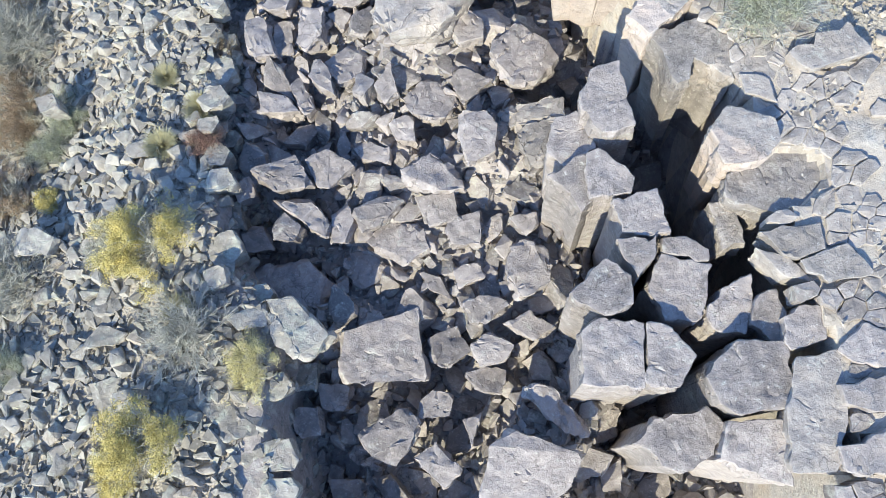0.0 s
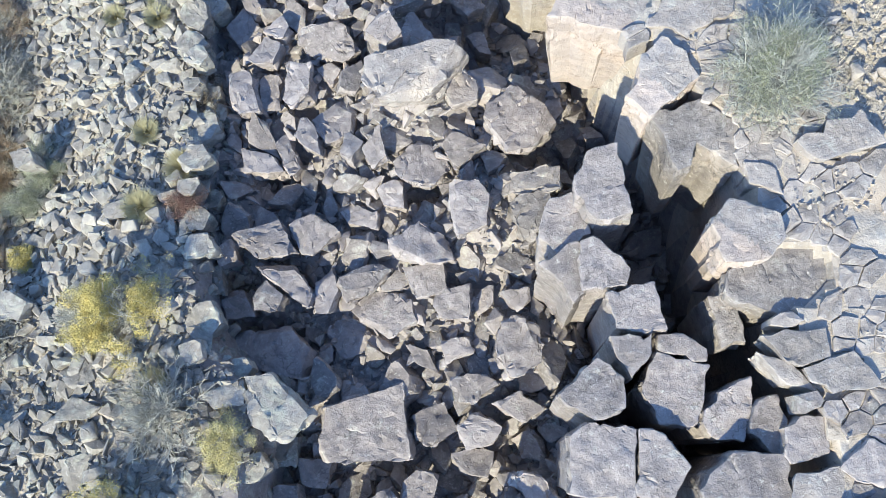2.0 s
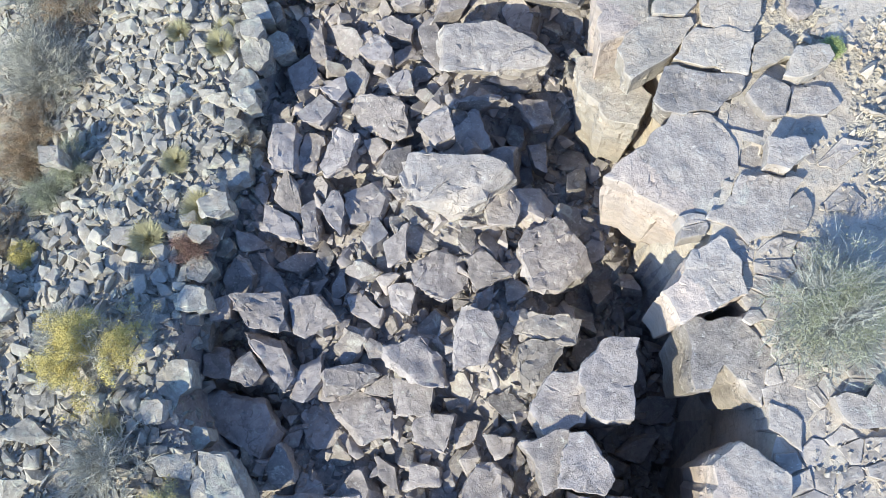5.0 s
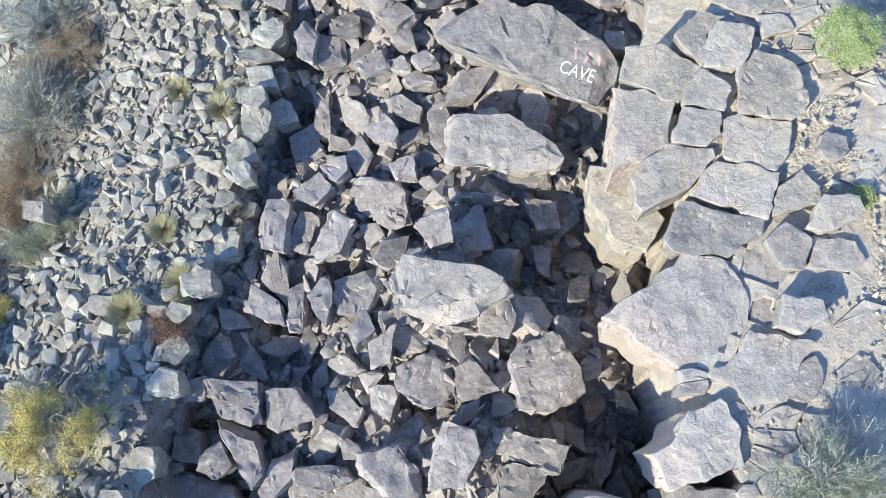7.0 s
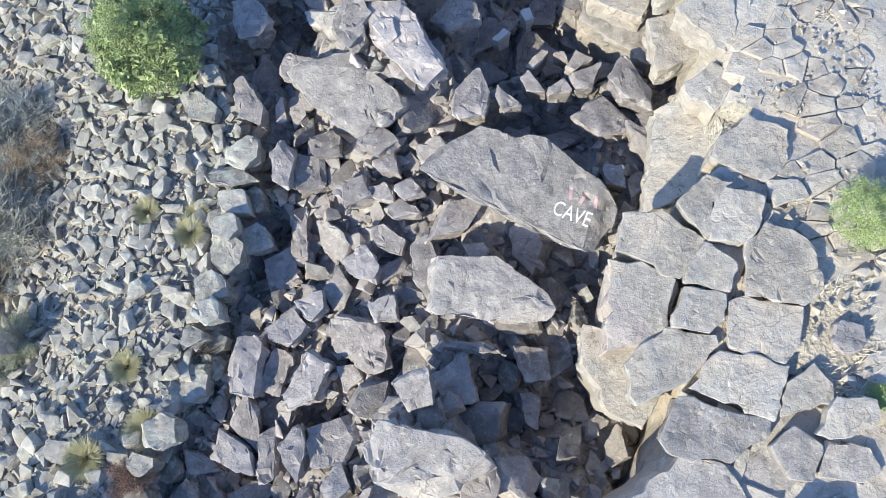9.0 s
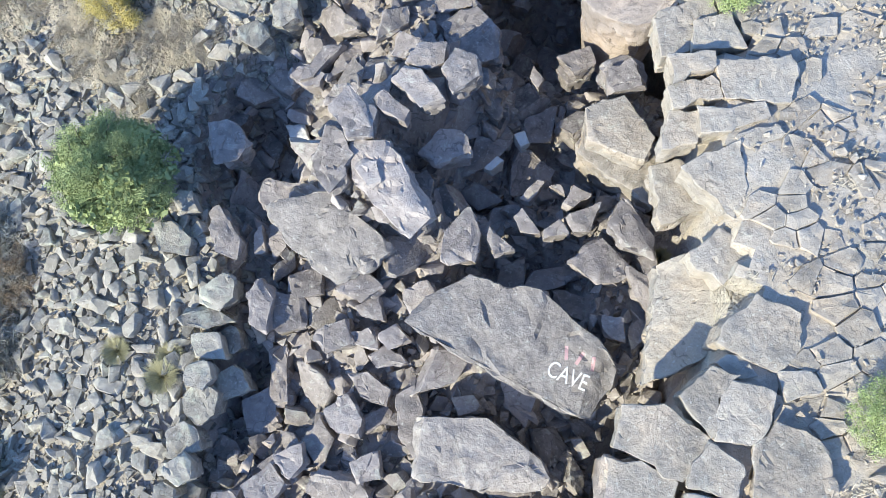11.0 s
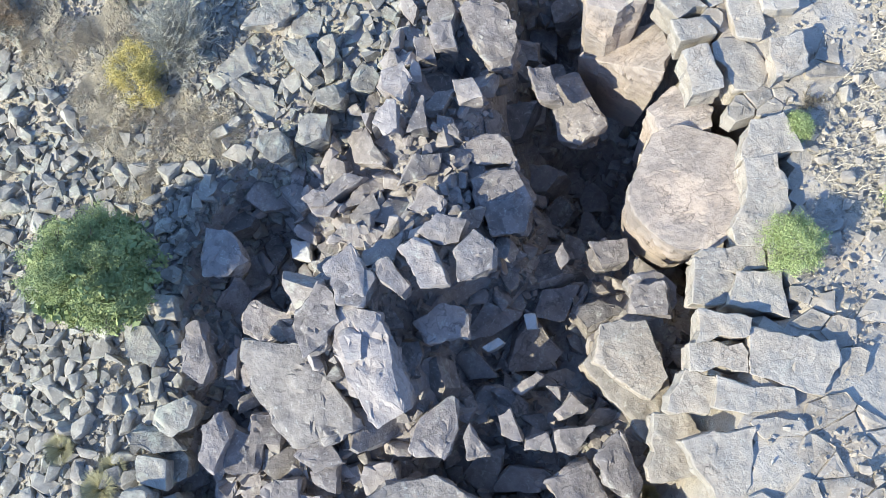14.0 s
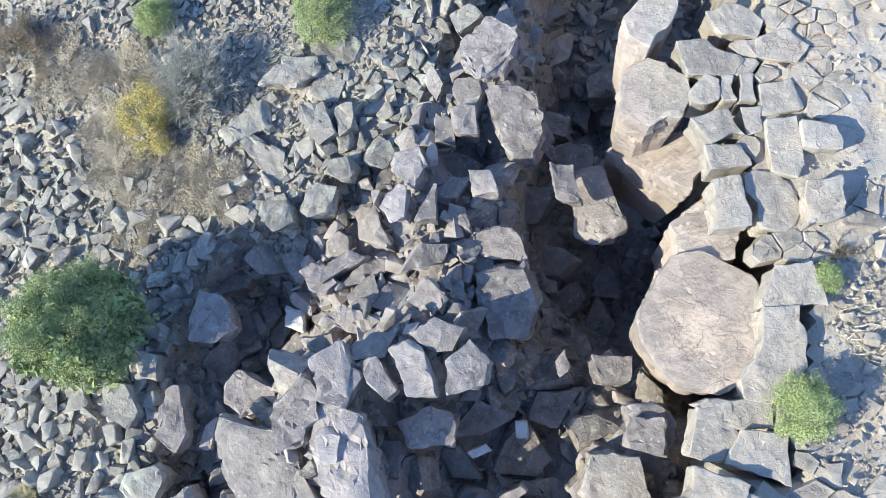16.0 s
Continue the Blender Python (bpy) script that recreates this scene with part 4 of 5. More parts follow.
# ---- loose stones ----
def stone_kind(seed, fine=True):
    """An angular fragment: a skewed brick with corners knocked off."""
    rng = random.Random(seed)
    bm = bmesh.new()
    sx, sy, sz = rng.uniform(0.42, 0.66), rng.uniform(0.28, 0.5), rng.uniform(0.18, 0.36)
    if seed % 2:
        for cx in (-1, 1):
            for cy in (-1, 1):
                for cz in (-1, 1):
                    bm.verts.new((sx * cx * rng.uniform(0.2, 1.1), sy * cy * rng.uniform(0.2, 1.1), sz * cz * rng.uniform(0.5, 1.1)))
        for _ in range(3):
            bm.verts.new((rng.choice((-1, 1)) * sx * rng.uniform(0.7, 1.15), rng.uniform(-0.8, 0.8) * sy, rng.uniform(-0.4, 0.7) * sz))
    else:
        turns = sorted(rng.uniform(0, 6.283) for _ in range(rng.randint(4, 6)))
        lean = (rng.uniform(-0.5, 0.5), rng.uniform(-0.5, 0.5))
        for a in turns:
            k = rng.uniform(0.6, 1.2)
            x, y = math.cos(a) * sx * k, math.sin(a) * sy * k
            bm.verts.new((x * 0.85, y * 0.85, sz * (0.8 + lean[0] * math.cos(a) + lean[1] * math.sin(a))))
            bm.verts.new((x * rng.uniform(0.85, 1.1), y * rng.uniform(0.85, 1.1), -sz * rng.uniform(0.3, 1.0)))
    close_hull(bm)
    bmesh.ops.dissolve_limit(bm, angle_limit=radians(6 if fine else 14), verts=bm.verts, edges=bm.edges)
    if not fine:
        bmesh.ops.triangulate(bm, faces=bm.faces)
        bm.verts.index_update()
        plain = (np.array([v.co[:] for v in bm.verts]), [tuple(v.index for v in f.verts) for f in bm.faces])
        bm.free()
        return plain
    bmesh.ops.bevel(bm, geom=list(bm.edges), offset=0.03, segments=1, affect="EDGES", profile=0.6, clamp_overlap=True)
    bmesh.ops.triangulate(bm, faces=bm.faces)
    bmesh.ops.subdivide_edges(bm, edges=[e for e in bm.edges if e.calc_length() > 0.42], cuts=1)
    bmesh.ops.triangulate(bm, faces=bm.faces)
    bm.normal_update()
    for v in bm.verts:
        v.co += v.normal * (0.07 * noise.noise(v.co * 3.1 + Vector((seed, 0, 0))) + 0.03 * noise.noise(v.co * 8.0 + Vector((0, seed, 0))))
    me_ = bpy.data.meshes.new("stone")
    bm.to_mesh(me_)
    bm.free()
    me_.shade_smooth()
    me_.set_sharp_from_angle(angle=radians(28))
    return me_


def bank_blocks():
    """Broken blocks that stick out of the steep face of the bank."""
    rng = random.Random(5)
    y = -2.5
    while y < 21:
        for level in (0.55, -0.15):
            x, r = bank_x(y) + 0.12 + (0.22 if level < 0 else 0) + rng.uniform(-0.15, 0.15), rng.uniform(0.24, 0.42)
            if not covered(x, y, 0.05) and not 14.2 < y < 18.2:
                plan = []
                for k in range(6):
                    a = k * 1.047 + rng.uniform(-0.35, 0.35)
                    plan += [x + math.cos(a) * r * rng.uniform(0.75, 1.1), y + math.sin(a) * r * rng.uniform(0.75, 1.1)]
                boulder(min(bank_z(x, y), 0.6) + level * 0.9 + rng.uniform(-0.1, 0.25), plan, TALUS, label="angular grey-green block sticking out of the steep bank")
        y += rng.uniform(0.4, 0.75)


bank_blocks()


def block_kinds():
    """A stock of angular blocks, about a metre across, for the many nameless ones."""
    out, rng = [], random.Random(61)
    for k in range(26):
        plan, turn, n = [], rng.uniform(0, 6.283), rng.choice((4, 4, 5, 6))
        for i in range(n):
            a = turn + (i + rng.uniform(-0.22, 0.22)) * 6.283 / n
            r = 0.5 * (1.0 + 0.3 * math.cos(2 * (a - turn))) * rng.uniform(0.8, 1.1)
            plan.append((math.cos(a) * r, math.sin(a) * r))
        bm, _ = rock_mesh("boulder", plan, 0, rng.uniform(0.7, 1.0), 7000 + k, None, 0.85, 0.3, (rng.uniform(-0.35, 0.35), rng.uniform(-0.35, 0.25)), 0.15, 0.0, rng.randint(3, 6), 0.13, 1.0)
        me_ = bpy.data.meshes.new("boulder")
        bm.to_mesh(me_)
        bm.free()
        me_.materials.append(BASALT)
        me_.shade_smooth()
        me_.set_sharp_from_angle(angle=radians(30))
        out.append(me_)
    return out


def fill_trench():
    """Middling boulders in what room the large ones leave."""
    rng = random.Random(8)
    kinds = block_kinds()
    data = [(np.array([v.co[:] for v in me_.vertices]), [tuple(p.vertices) for p in me_.polygons]) for me_ in kinds]
    verts, faces, base, placed = [], [], 0, 0
    for r, tries, most in ((0.50, 900, 36), (0.40, 1800, 110), (0.30, 3600, 300), (0.23, 6000, 520)):
        for _ in range(tries):
            if placed >= most:
                break
            y = rng.uniform(-2, 26)
            x = rng.uniform(bank_x(y) + 0.3, rim_x(y) - 0.25)
            if covered(x, y, r * 0.62):
                continue
            placed += 1
            laid([v for a in range(6) for v in (x + math.cos(a * 1.047) * r, y + math.sin(a * 1.047) * r)])
            k, which = 2.1 * r, rng.randrange(len(kinds))
            m = pose(x, y, ground_z(x, y) + 0.62 * k * rng.uniform(0.5, 1.05), rng.gauss(0, 13), rng.gauss(0, 13), rng.uniform(0, 360)) @ Matrix.Diagonal((k * rng.uniform(0.85, 1.15), k * rng.uniform(0.85, 1.15), k * rng.uniform(0.8, 1.1), 1))
            if r > 0.45:
                ob = new("boulder", kinds[which])
                ob.matrix_basis = m
                tagged(ob, "angular mauve-grey basalt boulder lying among rubble", "boulder", "boulders of the collapse")
            else:
                v, f = data[which]
                a = np.array(m)
                verts.append(v @ a[:3, :3].T + a[:3, 3])
                faces.extend(tuple(i + base for i in q) for q in f)
                base += len(v)
    tagged(finish("broken_blocks", (np.concatenate(verts).tolist(), faces), BASALT_MANY), "angular mauve-grey blocks packed between the larger boulders", "rubble", kind="stuff")


fill_trench()
GROUND = build_ground()


KINDS = [stone_kind(400 + k) for k in range(28)]
KIND_DATA = []
for me_ in KINDS:
    KIND_DATA.append((np.array([v.co[:] for v in me_.vertices]), [tuple(p.vertices) for p in me_.polygons]))


PLAIN_DATA = [stone_kind(500 + k, False) for k in range(40)]


def strew(name, places, parent, single, many, near, label, tip=22):
    """Loose stones: those in the stretch `near` are single parts, the rest one heap."""
    kinds = {}
    verts, faces, base, count = [], [], 0, 0
    for k, (x, y, z, s, seed) in enumerate(places):
        rng = random.Random(seed)
        m = pose(x, y, z, rng.gauss(0, tip), rng.gauss(0, tip), rng.uniform(0, 360)) @ Matrix.Diagonal((s, s, s, 1))
        which = rng.randrange(len(KINDS))
        if count < 290 and near(x, y, s):
            if which not in kinds:
                kinds[which] = KINDS[which].copy()
                kinds[which].materials.append(single)
            ob = new("stone", kinds[which])
            ob.matrix_basis = m
            ob.parent = parent
            count += 1
        else:
            v, f = KIND_DATA[which] if s > 0.36 else PLAIN_DATA[rng.randrange(len(PLAIN_DATA))]
            a = np.array(m)
            verts.append(v @ a[:3, :3].T + a[:3, 3])
            faces.extend(tuple(i + base for i in q) for q in f)
            base += len(v)
    if verts:
        ob = finish(name, (np.concatenate(verts).tolist(), faces), many, None, 28)
        tagged(ob, label, "rubble", kind="stuff")


def scatter(seed, box, tries, size, keep, lap=0.75):
    """Stones thrown at random that keep clear of one another, large ones first."""
    rng = random.Random(seed)
    x0, x1, y0, y1 = box
    cells, out = {}, []
    sizes = sorted((size(rng) for _ in range(tries)), reverse=True)
    for s in sizes:
        x, y = rng.uniform(x0, x1), rng.uniform(y0, y1)
        if not keep(x, y, s):
            continue
        reach = int(1.2 // 0.4) + 1
        i, j = int(x // 0.4), int(y // 0.4)
        clear = True
        for a in range(i - 2, i + 3):
            for b in range(j - 2, j + 3):
                for (u, v, r) in cells.get((a, b), ()):
                    if math.hypot(u - x, v - y) < (r + s) * 0.5 * lap:
                        clear = False
                        break
                if not clear:
                    break
            if not clear:
                break
        if clear:
            cells.setdefault((i, j), []).append((x, y, s))
            out.append((x, y, ground_z(x, y) + 0.16 * s, s, rng.random()))
    return out


BANK = tagged(new("talus_bank"), "bank of small lichen-grey basalt talus beside the trench", "talus bank", kind="structure")
bank_stones = scatter(11, (-18, -5.2, -4, 30), 105000, lambda r: min(0.46, 0.08 + 0.078 * r.expovariate(1.0)),
                      lambda x, y, s: x < bank_x(y) + 0.7 and (y < 17 or x > bank_x(y) - 1.0 or s < 0.13 or (s < 0.26 and noise.noise((x * 0.9, y * 0.9, 2.0)) > -0.12)) and not covered(x, y, 0.05 * s), 0.58)
bank_stones += scatter(14, (-10, -4, -4, 26), 18000, lambda r: 0.12 + 0.3 * r.random() ** 2, lambda x, y, s: bank_x(y) - 0.25 < x < bank_x(y) + 0.8, 0.5)
strew("talus", bank_stones, BANK, TALUS, TALUS_MANY, lambda x, y, s: s > 0.34 and -10.5 < x and 4 < y < 19, "small angular grey-green basalt stones of the talus bank", 10)
TRENCH = tagged(new("trench_rubble"), "bed of broken basalt in the collapsed trench", "rock trench", kind="structure")
trench_stones = scatter(12, (-9.5, 7, -4, 30), 60000, lambda r: min(0.5, 0.09 + 0.10 * r.expovariate(1.0)),
                        lambda x, y, s: bank_x(y) + 0.3 < x < rim_x(y) - 0.02 and not covered(x, y, -0.08), 0.5)
strew("rubble", [(x, y, z + 0.05 * s + 0.45 * (k - 0.45), s, k) for x, y, z, s, k in trench_stones], TRENCH, BASALT, BASALT_MANY, lambda x, y, s: s > 0.42 and 4 < y < 22, "broken mauve-grey basalt rubble between the boulders")


# ---- the cracked pavement of the plateau ----
def clip_cell(poly, ax, ay, bx, by):
    """The part of poly that lies nearer to a than to b."""
    along, over = 0.74 * (0.8 * (bx - ax) + 0.6 * (by - ay)), 1.25 * (0.8 * (by - ay) - 0.6 * (bx - ax))
    mx, my, nx, ny = (ax + bx) / 2, (ay + by) / 2, 0.8 * along - 0.6 * over, 0.6 * along + 0.8 * over
    out = []
    for i, (px, py) in enumerate(poly):
        qx, qy = poly[(i + 1) % len(poly)]
        dp, dq = (px - mx) * nx + (py - my) * ny, (qx - mx) * nx + (qy - my) * ny
        if dp <= 0:
            out.append((px, py))
        if dp * dq < 0:
            k = dp / (dp - dq)
            out.append((px + (qx - px) * k, py + (qy - py) * k))
    return out


def apart(dx, dy):
    """A distance that is shorter along the grain of the rock, so that the pieces come out long and narrow."""
    return math.hypot(0.86 * (0.8 * dx + 0.6 * dy), 1.12 * (0.8 * dy - 0.6 * dx))


def pavement_cells():
    rng = random.Random(77)
    seeds, grid = [], {}

    def put(x, y, real, s):
        grid.setdefault((int(x // 1), int(y // 1)), []).append((x, y, real))
        seeds.append((x, y, real, s))

    for cx, cy, r, pts in PLANS:
        if cx > rim_x(cy) - 0.6:
            for k in range(len(pts)):
                (ax, ay), (bx, by) = pts[k], pts[(k + 1) % len(pts)]
                n = max(1, int(math.hypot(bx - ax, by - ay) / 0.22))
                for i in range(n):
                    x, y = ax + (bx - ax) * (i + 0.5) / n, ay + (by - ay) * (i + 0.5) / n
                    x, y = x + (cx - x) * 0.18 / max(r, 0.2), y + (cy - y) * 0.18 / max(r, 0.2)
                    put(x, y, False, 0)
    for _ in range(30000):
        x, y = rng.uniform(-7, 11), rng.uniform(-4.5, 30)
        if x < rim_x(y) + 0.12 or covered(x, y, 0.12) or bare(x, y):
            continue
        s = 0.16 + 0.85 * max(0.0, 0.25 + noise.noise((x * 0.7, y * 0.7, 1.0))) * rng.uniform(0.2, 1.0)
        if all(apart(u - x, v - y) > (s if real else 0.2) for a in range(-1, 2) for b in range(-1, 2) for u, v, real in grid.get((int(x // 1) + a, int(y // 1) + b), ())):
            put(x, y, True, s)
    for x, y, real, s in seeds:
        if not real:
            continue
        reach = 0.95
        poly = [(x - reach, y - reach), (x + reach, y - reach), (x + reach, y + reach), (x - reach, y + reach)]
        for a in range(-2, 3):
            for b in range(-2, 3):
                for u, v, _ in grid.get((int(x // 1) + a, int(y // 1) + b), ()):
                    if (u, v) != (x, y) and math.hypot(u - x, v - y) < 2.2:
                        poly = clip_cell(poly, x, y, u, v)
        if len(poly) >= 3 and all(px > rim_x(py) - 0.12 and math.hypot(px - x, py - y) < 0.72 for px, py in poly):
            yield x, y, poly


def paving(poly, x, y, seed):
    """Vertices and faces of one worn slab with an uneven top, round (0, 0, 0)."""
    rng = random.Random(seed)
    size = sum(math.hypot(px - x, py - y) for px, py in poly) / len(poly)
    gap = rng.choice((0.0, 0.002, 0.006, 0.012, 0.024)) * rng.uniform(0.7, 1.3)
    ring = []
    for i, (px, py) in enumerate(poly):
        qx, qy = poly[(i + 1) % len(poly)]
        ring.append((px, py))
        if math.hypot(qx - px, qy - py) > 0.22:
            k = rng.uniform(0.35, 0.65)
            j = rng.uniform(-0.05, 0.01)
            mx, my = px + (qx - px) * k, py + (qy - py) * k
            ring.append((mx + (mx - x) * j / size * 0.6, my + (my - y) * j / size * 0.6))
    gx, gy = rng.gauss(0, 0.03), rng.gauss(0, 0.035)
    verts, n = [(0, 0, rng.uniform(0.0, 0.03))], len(ring)
    for inset, drop in ((0.55, 0.0), (1 - (gap + 0.014) / size, 0.006), (1 - gap / size, 0.022), (1 - gap / size, 0.5)):
        for px, py in ring:
            dx, dy = (px - x) * inset, (py - y) * inset
            verts.append((dx, dy, gx * dx + gy * dy - drop + (rng.uniform(-0.03, 0.03) * min(1, size * 2.5) if drop < 0.04 else 0)))
    faces = [(0, 1 + i, 1 + (i + 1) % n) for i in range(n)]
    for k in range(3):
        for i in range(n):
            a, b = 1 + k * n + i, 1 + k * n + (i + 1) % n
            faces.append((a, a + n, b + n, b))
    return verts, faces


def lay_pavement():
    verts, faces, base, count = [], [], 0, 0
    for k, (x, y, poly) in enumerate(pavement_cells()):
        rng = random.Random(900 + k)
        v, f = paving(poly, x, y, 900 + k)
        if rng.random() < 0.12 + 0.5 * smooth(x - rim_x(y), 1.5, 3.0):
            continue
        z = plateau_z(y) - 0.02 - abs(rng.gauss(0, 0.018 if rng.random() < 0.8 else 0.08)) - 0.06 * max(0.0, noise.noise((x * 0.9, y * 0.9, 4.0)))
        if count < 210 and x < rim_x(y) + 3.2 and 3 < y < 25 and len(poly) > 3:
            ob = finish("slab", (v, f), MID if y < 11.5 else RIM, PLATEAU, 22)
            ob.location = (x, y, z)
            count += 1
        else:
            verts += [(a + x, b + y, c + z) for a, b, c in v]
            faces += [tuple(i + base for i in q) for q in f]
            base += len(v)
    ob = finish("pavement", (verts, faces), RIM_MANY, None, 22)
    ob.data.materials.append(BASALT_MANY)
    for f in ob.data.polygons:
        if f.center.y < 11.0:
            f.material_index = 1
    tagged(ob, "weathered pale basalt paving broken by frost on the plateau", "pavement", kind="stuff")


lay_pavement()
rim_stones = scatter(13, (-7, 11, -4, 30), 60000, lambda r: min(0.34, 0.04 + 0.05 * r.expovariate(1.0)),
                     lambda x, y, s: x > rim_x(y) + 0.2 and (bare(x, y) or (s < 0.12 and noise.noise((x, y, 50.0)) > -0.05)) and not covered(x, y, 0.2), 0.85)
strew("rim_rubble", [(x, y, z + 0.03, s, k) for x, y, z, s, k in rim_stones], PLATEAU, RIM, RIM_MANY,
      lambda x, y, s: s > 0.17 and x < rim_x(y) + 5, "small pale basalt fragments on the plateau")


# ---- plants ----
BARK = leafy("grey_twigs", (0.40, 0.39, 0.335), (0.58, 0.565, 0.49), 0.85)
DARK_BARK = leafy("dark_twigs", (0.13, 0.11, 0.085), (0.24, 0.21, 0.16), 0.85)
BLUE_BARK = leafy("blue_grey_twigs", (0.36, 0.375, 0.35), (0.53, 0.54, 0.50), 0.85)
LEAVES = {
    "yellow": leafy("yellow_leaves", (0.55, 0.455, 0.13), (0.70, 0.59, 0.24)),
    "paleyellow": leafy("pale_yellow_leaves", (0.56, 0.50, 0.22), (0.72, 0.64, 0.33)),
    "red": leafy("russet_leaves", (0.21, 0.11, 0.08), (0.33, 0.20, 0.15)),
    "brown": leafy("brown_leaves", (0.26, 0.18, 0.11), (0.42, 0.31, 0.20)),
    "orange": leafy("orange_leaves", (0.42, 0.26, 0.10), (0.52, 0.35, 0.16)),
    "green": leafy("bright_green_leaves", (0.30, 0.385, 0.14), (0.46, 0.52, 0.25)),
    "juniper": leafy("juniper_needles", (0.27, 0.33, 0.135), (0.38, 0.44, 0.20)),
    "greygreen": leafy("grey_green_leaves", (0.25, 0.28, 0.18), (0.40, 0.42, 0.29)),
}
STRAW = leafy("dry_straw", (0.34, 0.32, 0.18), (0.52, 0.48, 0.30), 0.8)
PALE_STRAW = leafy("bleached_grass", (0.55, 0.49, 0.385), (0.72, 0.65, 0.53), 0.8)


def stick(verts, faces, path, thick, thin):
    base, n = len(verts), len(path)
    for i, p in enumerate(path):
        d = (path[min(i + 1, n - 1)] - path[max(i - 1, 0)]).normalized()
        side = d.cross(Vector((0.3, 0.2, 0.93))).normalized()
        up = d.cross(side)
        r = thick + (thin - thick) * i / (n - 1)
        for a in (0.0, 2.1, 4.2):
            verts.append(tuple(p + side * (math.cos(a) * r) + up * (math.sin(a) * r)))
    for i in range(n - 1):
        for k in range(3):
            a, b = base + 3 * i + k, base + 3 * i + (k + 1) % 3
            faces.append((a, b, b + 3, a + 3))


def branches_of(rng, r, h, mains, twigs, thick):
    verts, faces, tips = [], [], []
    for _ in range(mains):
        a, lean = rng.uniform(0, 6.283), rng.uniform(0.15, 1.0)
        end = Vector((math.cos(a) * r * lean, math.sin(a) * r * lean, h * (1.1 - 0.75 * lean * lean) * rng.uniform(0.75, 1.0)))
        bend = Vector((rng.uniform(-0.15, 0.15) * r, rng.uniform(-0.15, 0.15) * r, 0.12 * h))
        start = Vector((rng.uniform(-0.08, 0.08) * r, rng.uniform(-0.08, 0.08) * r, -0.03))
        path = [start, start.lerp(end, 0.45) + bend, end]
        stick(verts, faces, path, thick, thick * 0.45)
        for _ in range(twigs):
            k = rng.uniform(0.25, 1.0)
            p = path[0].lerp(path[1], k * 2) if k < 0.5 else path[1].lerp(path[2], k * 2 - 1)
            d = (end - start).normalized() + Vector((rng.uniform(-1, 1), rng.uniform(-1, 1), rng.uniform(-0.2, 0.8)))
            q = p + d.normalized() * r * rng.uniform(0.18, 0.42)
            stick(verts, faces, [p, p.lerp(q, 0.5) + Vector((rng.uniform(-0.04, 0.04), rng.uniform(-0.04, 0.04), 0.02)), q], thick * 0.5, thick * 0.22)
            tips.append(q)
            s = q + Vector((rng.uniform(-1, 1), rng.uniform(-1, 1), rng.uniform(-0.2, 0.7))).normalized() * r * rng.uniform(0.08, 0.2)
            stick(verts, faces, [p.lerp(q, 0.6), s], thick * 0.32, thick * 0.18)
            tips.append(s)
    return verts, faces, tips


def leaves_at(rng, spots, n, size, spread_):
    g = np.random.default_rng(rng.randrange(1 << 30))
    at = np.array([s[:] for s in spots])[g.integers(len(spots), size=n)] + g.normal(size=(n, 3)) * (spread_, spread_, 0.8 * spread_)
    u = g.normal(size=(n, 3)) * (1.0, 1.0, 0.6)
    u /= np.linalg.norm(u, axis=1, keepdims=True)
    v = np.cross(u, g.normal(size=(n, 3)))
    v /= np.linalg.norm(v, axis=1, keepdims=True)
    s = size * g.uniform(0.6, 1.3, size=(n, 1))
    verts = np.stack([at - u * s, at + v * s * 0.5, at + u * s, at - v * s * 0.5], axis=1).reshape(-1, 3)
    return [tuple(p) for p in verts.tolist()], [(k, k + 1, k + 2, k + 3) for k in range(0, 4 * n, 4)]


def dome_spots(rng, r, h, n):
    """Clump centres on and in a lumpy dome."""
    out, off = [], rng.uniform(0, 90)
    for _ in range(n):
        a, k = rng.uniform(0, 6.283), math.sqrt(rng.random())
        w = 1.0 + 0.22 * noise.noise((math.cos(a) * k * 3.2 + off, math.sin(a) * k * 3.2, 0.0)) + 0.1 * noise.noise((math.cos(a) * k * 8 + off, math.sin(a) * k * 8, 5.0))
        shell = (1.0 - 0.35 * rng.random() ** 2) * w
        out.append(Vector((math.cos(a) * r * k * shell, math.sin(a) * r * k * shell, 0.12 * h + h * 0.88 * math.sqrt(max(0.0, 1 - 0.93 * k * k)) * shell)))
    return out


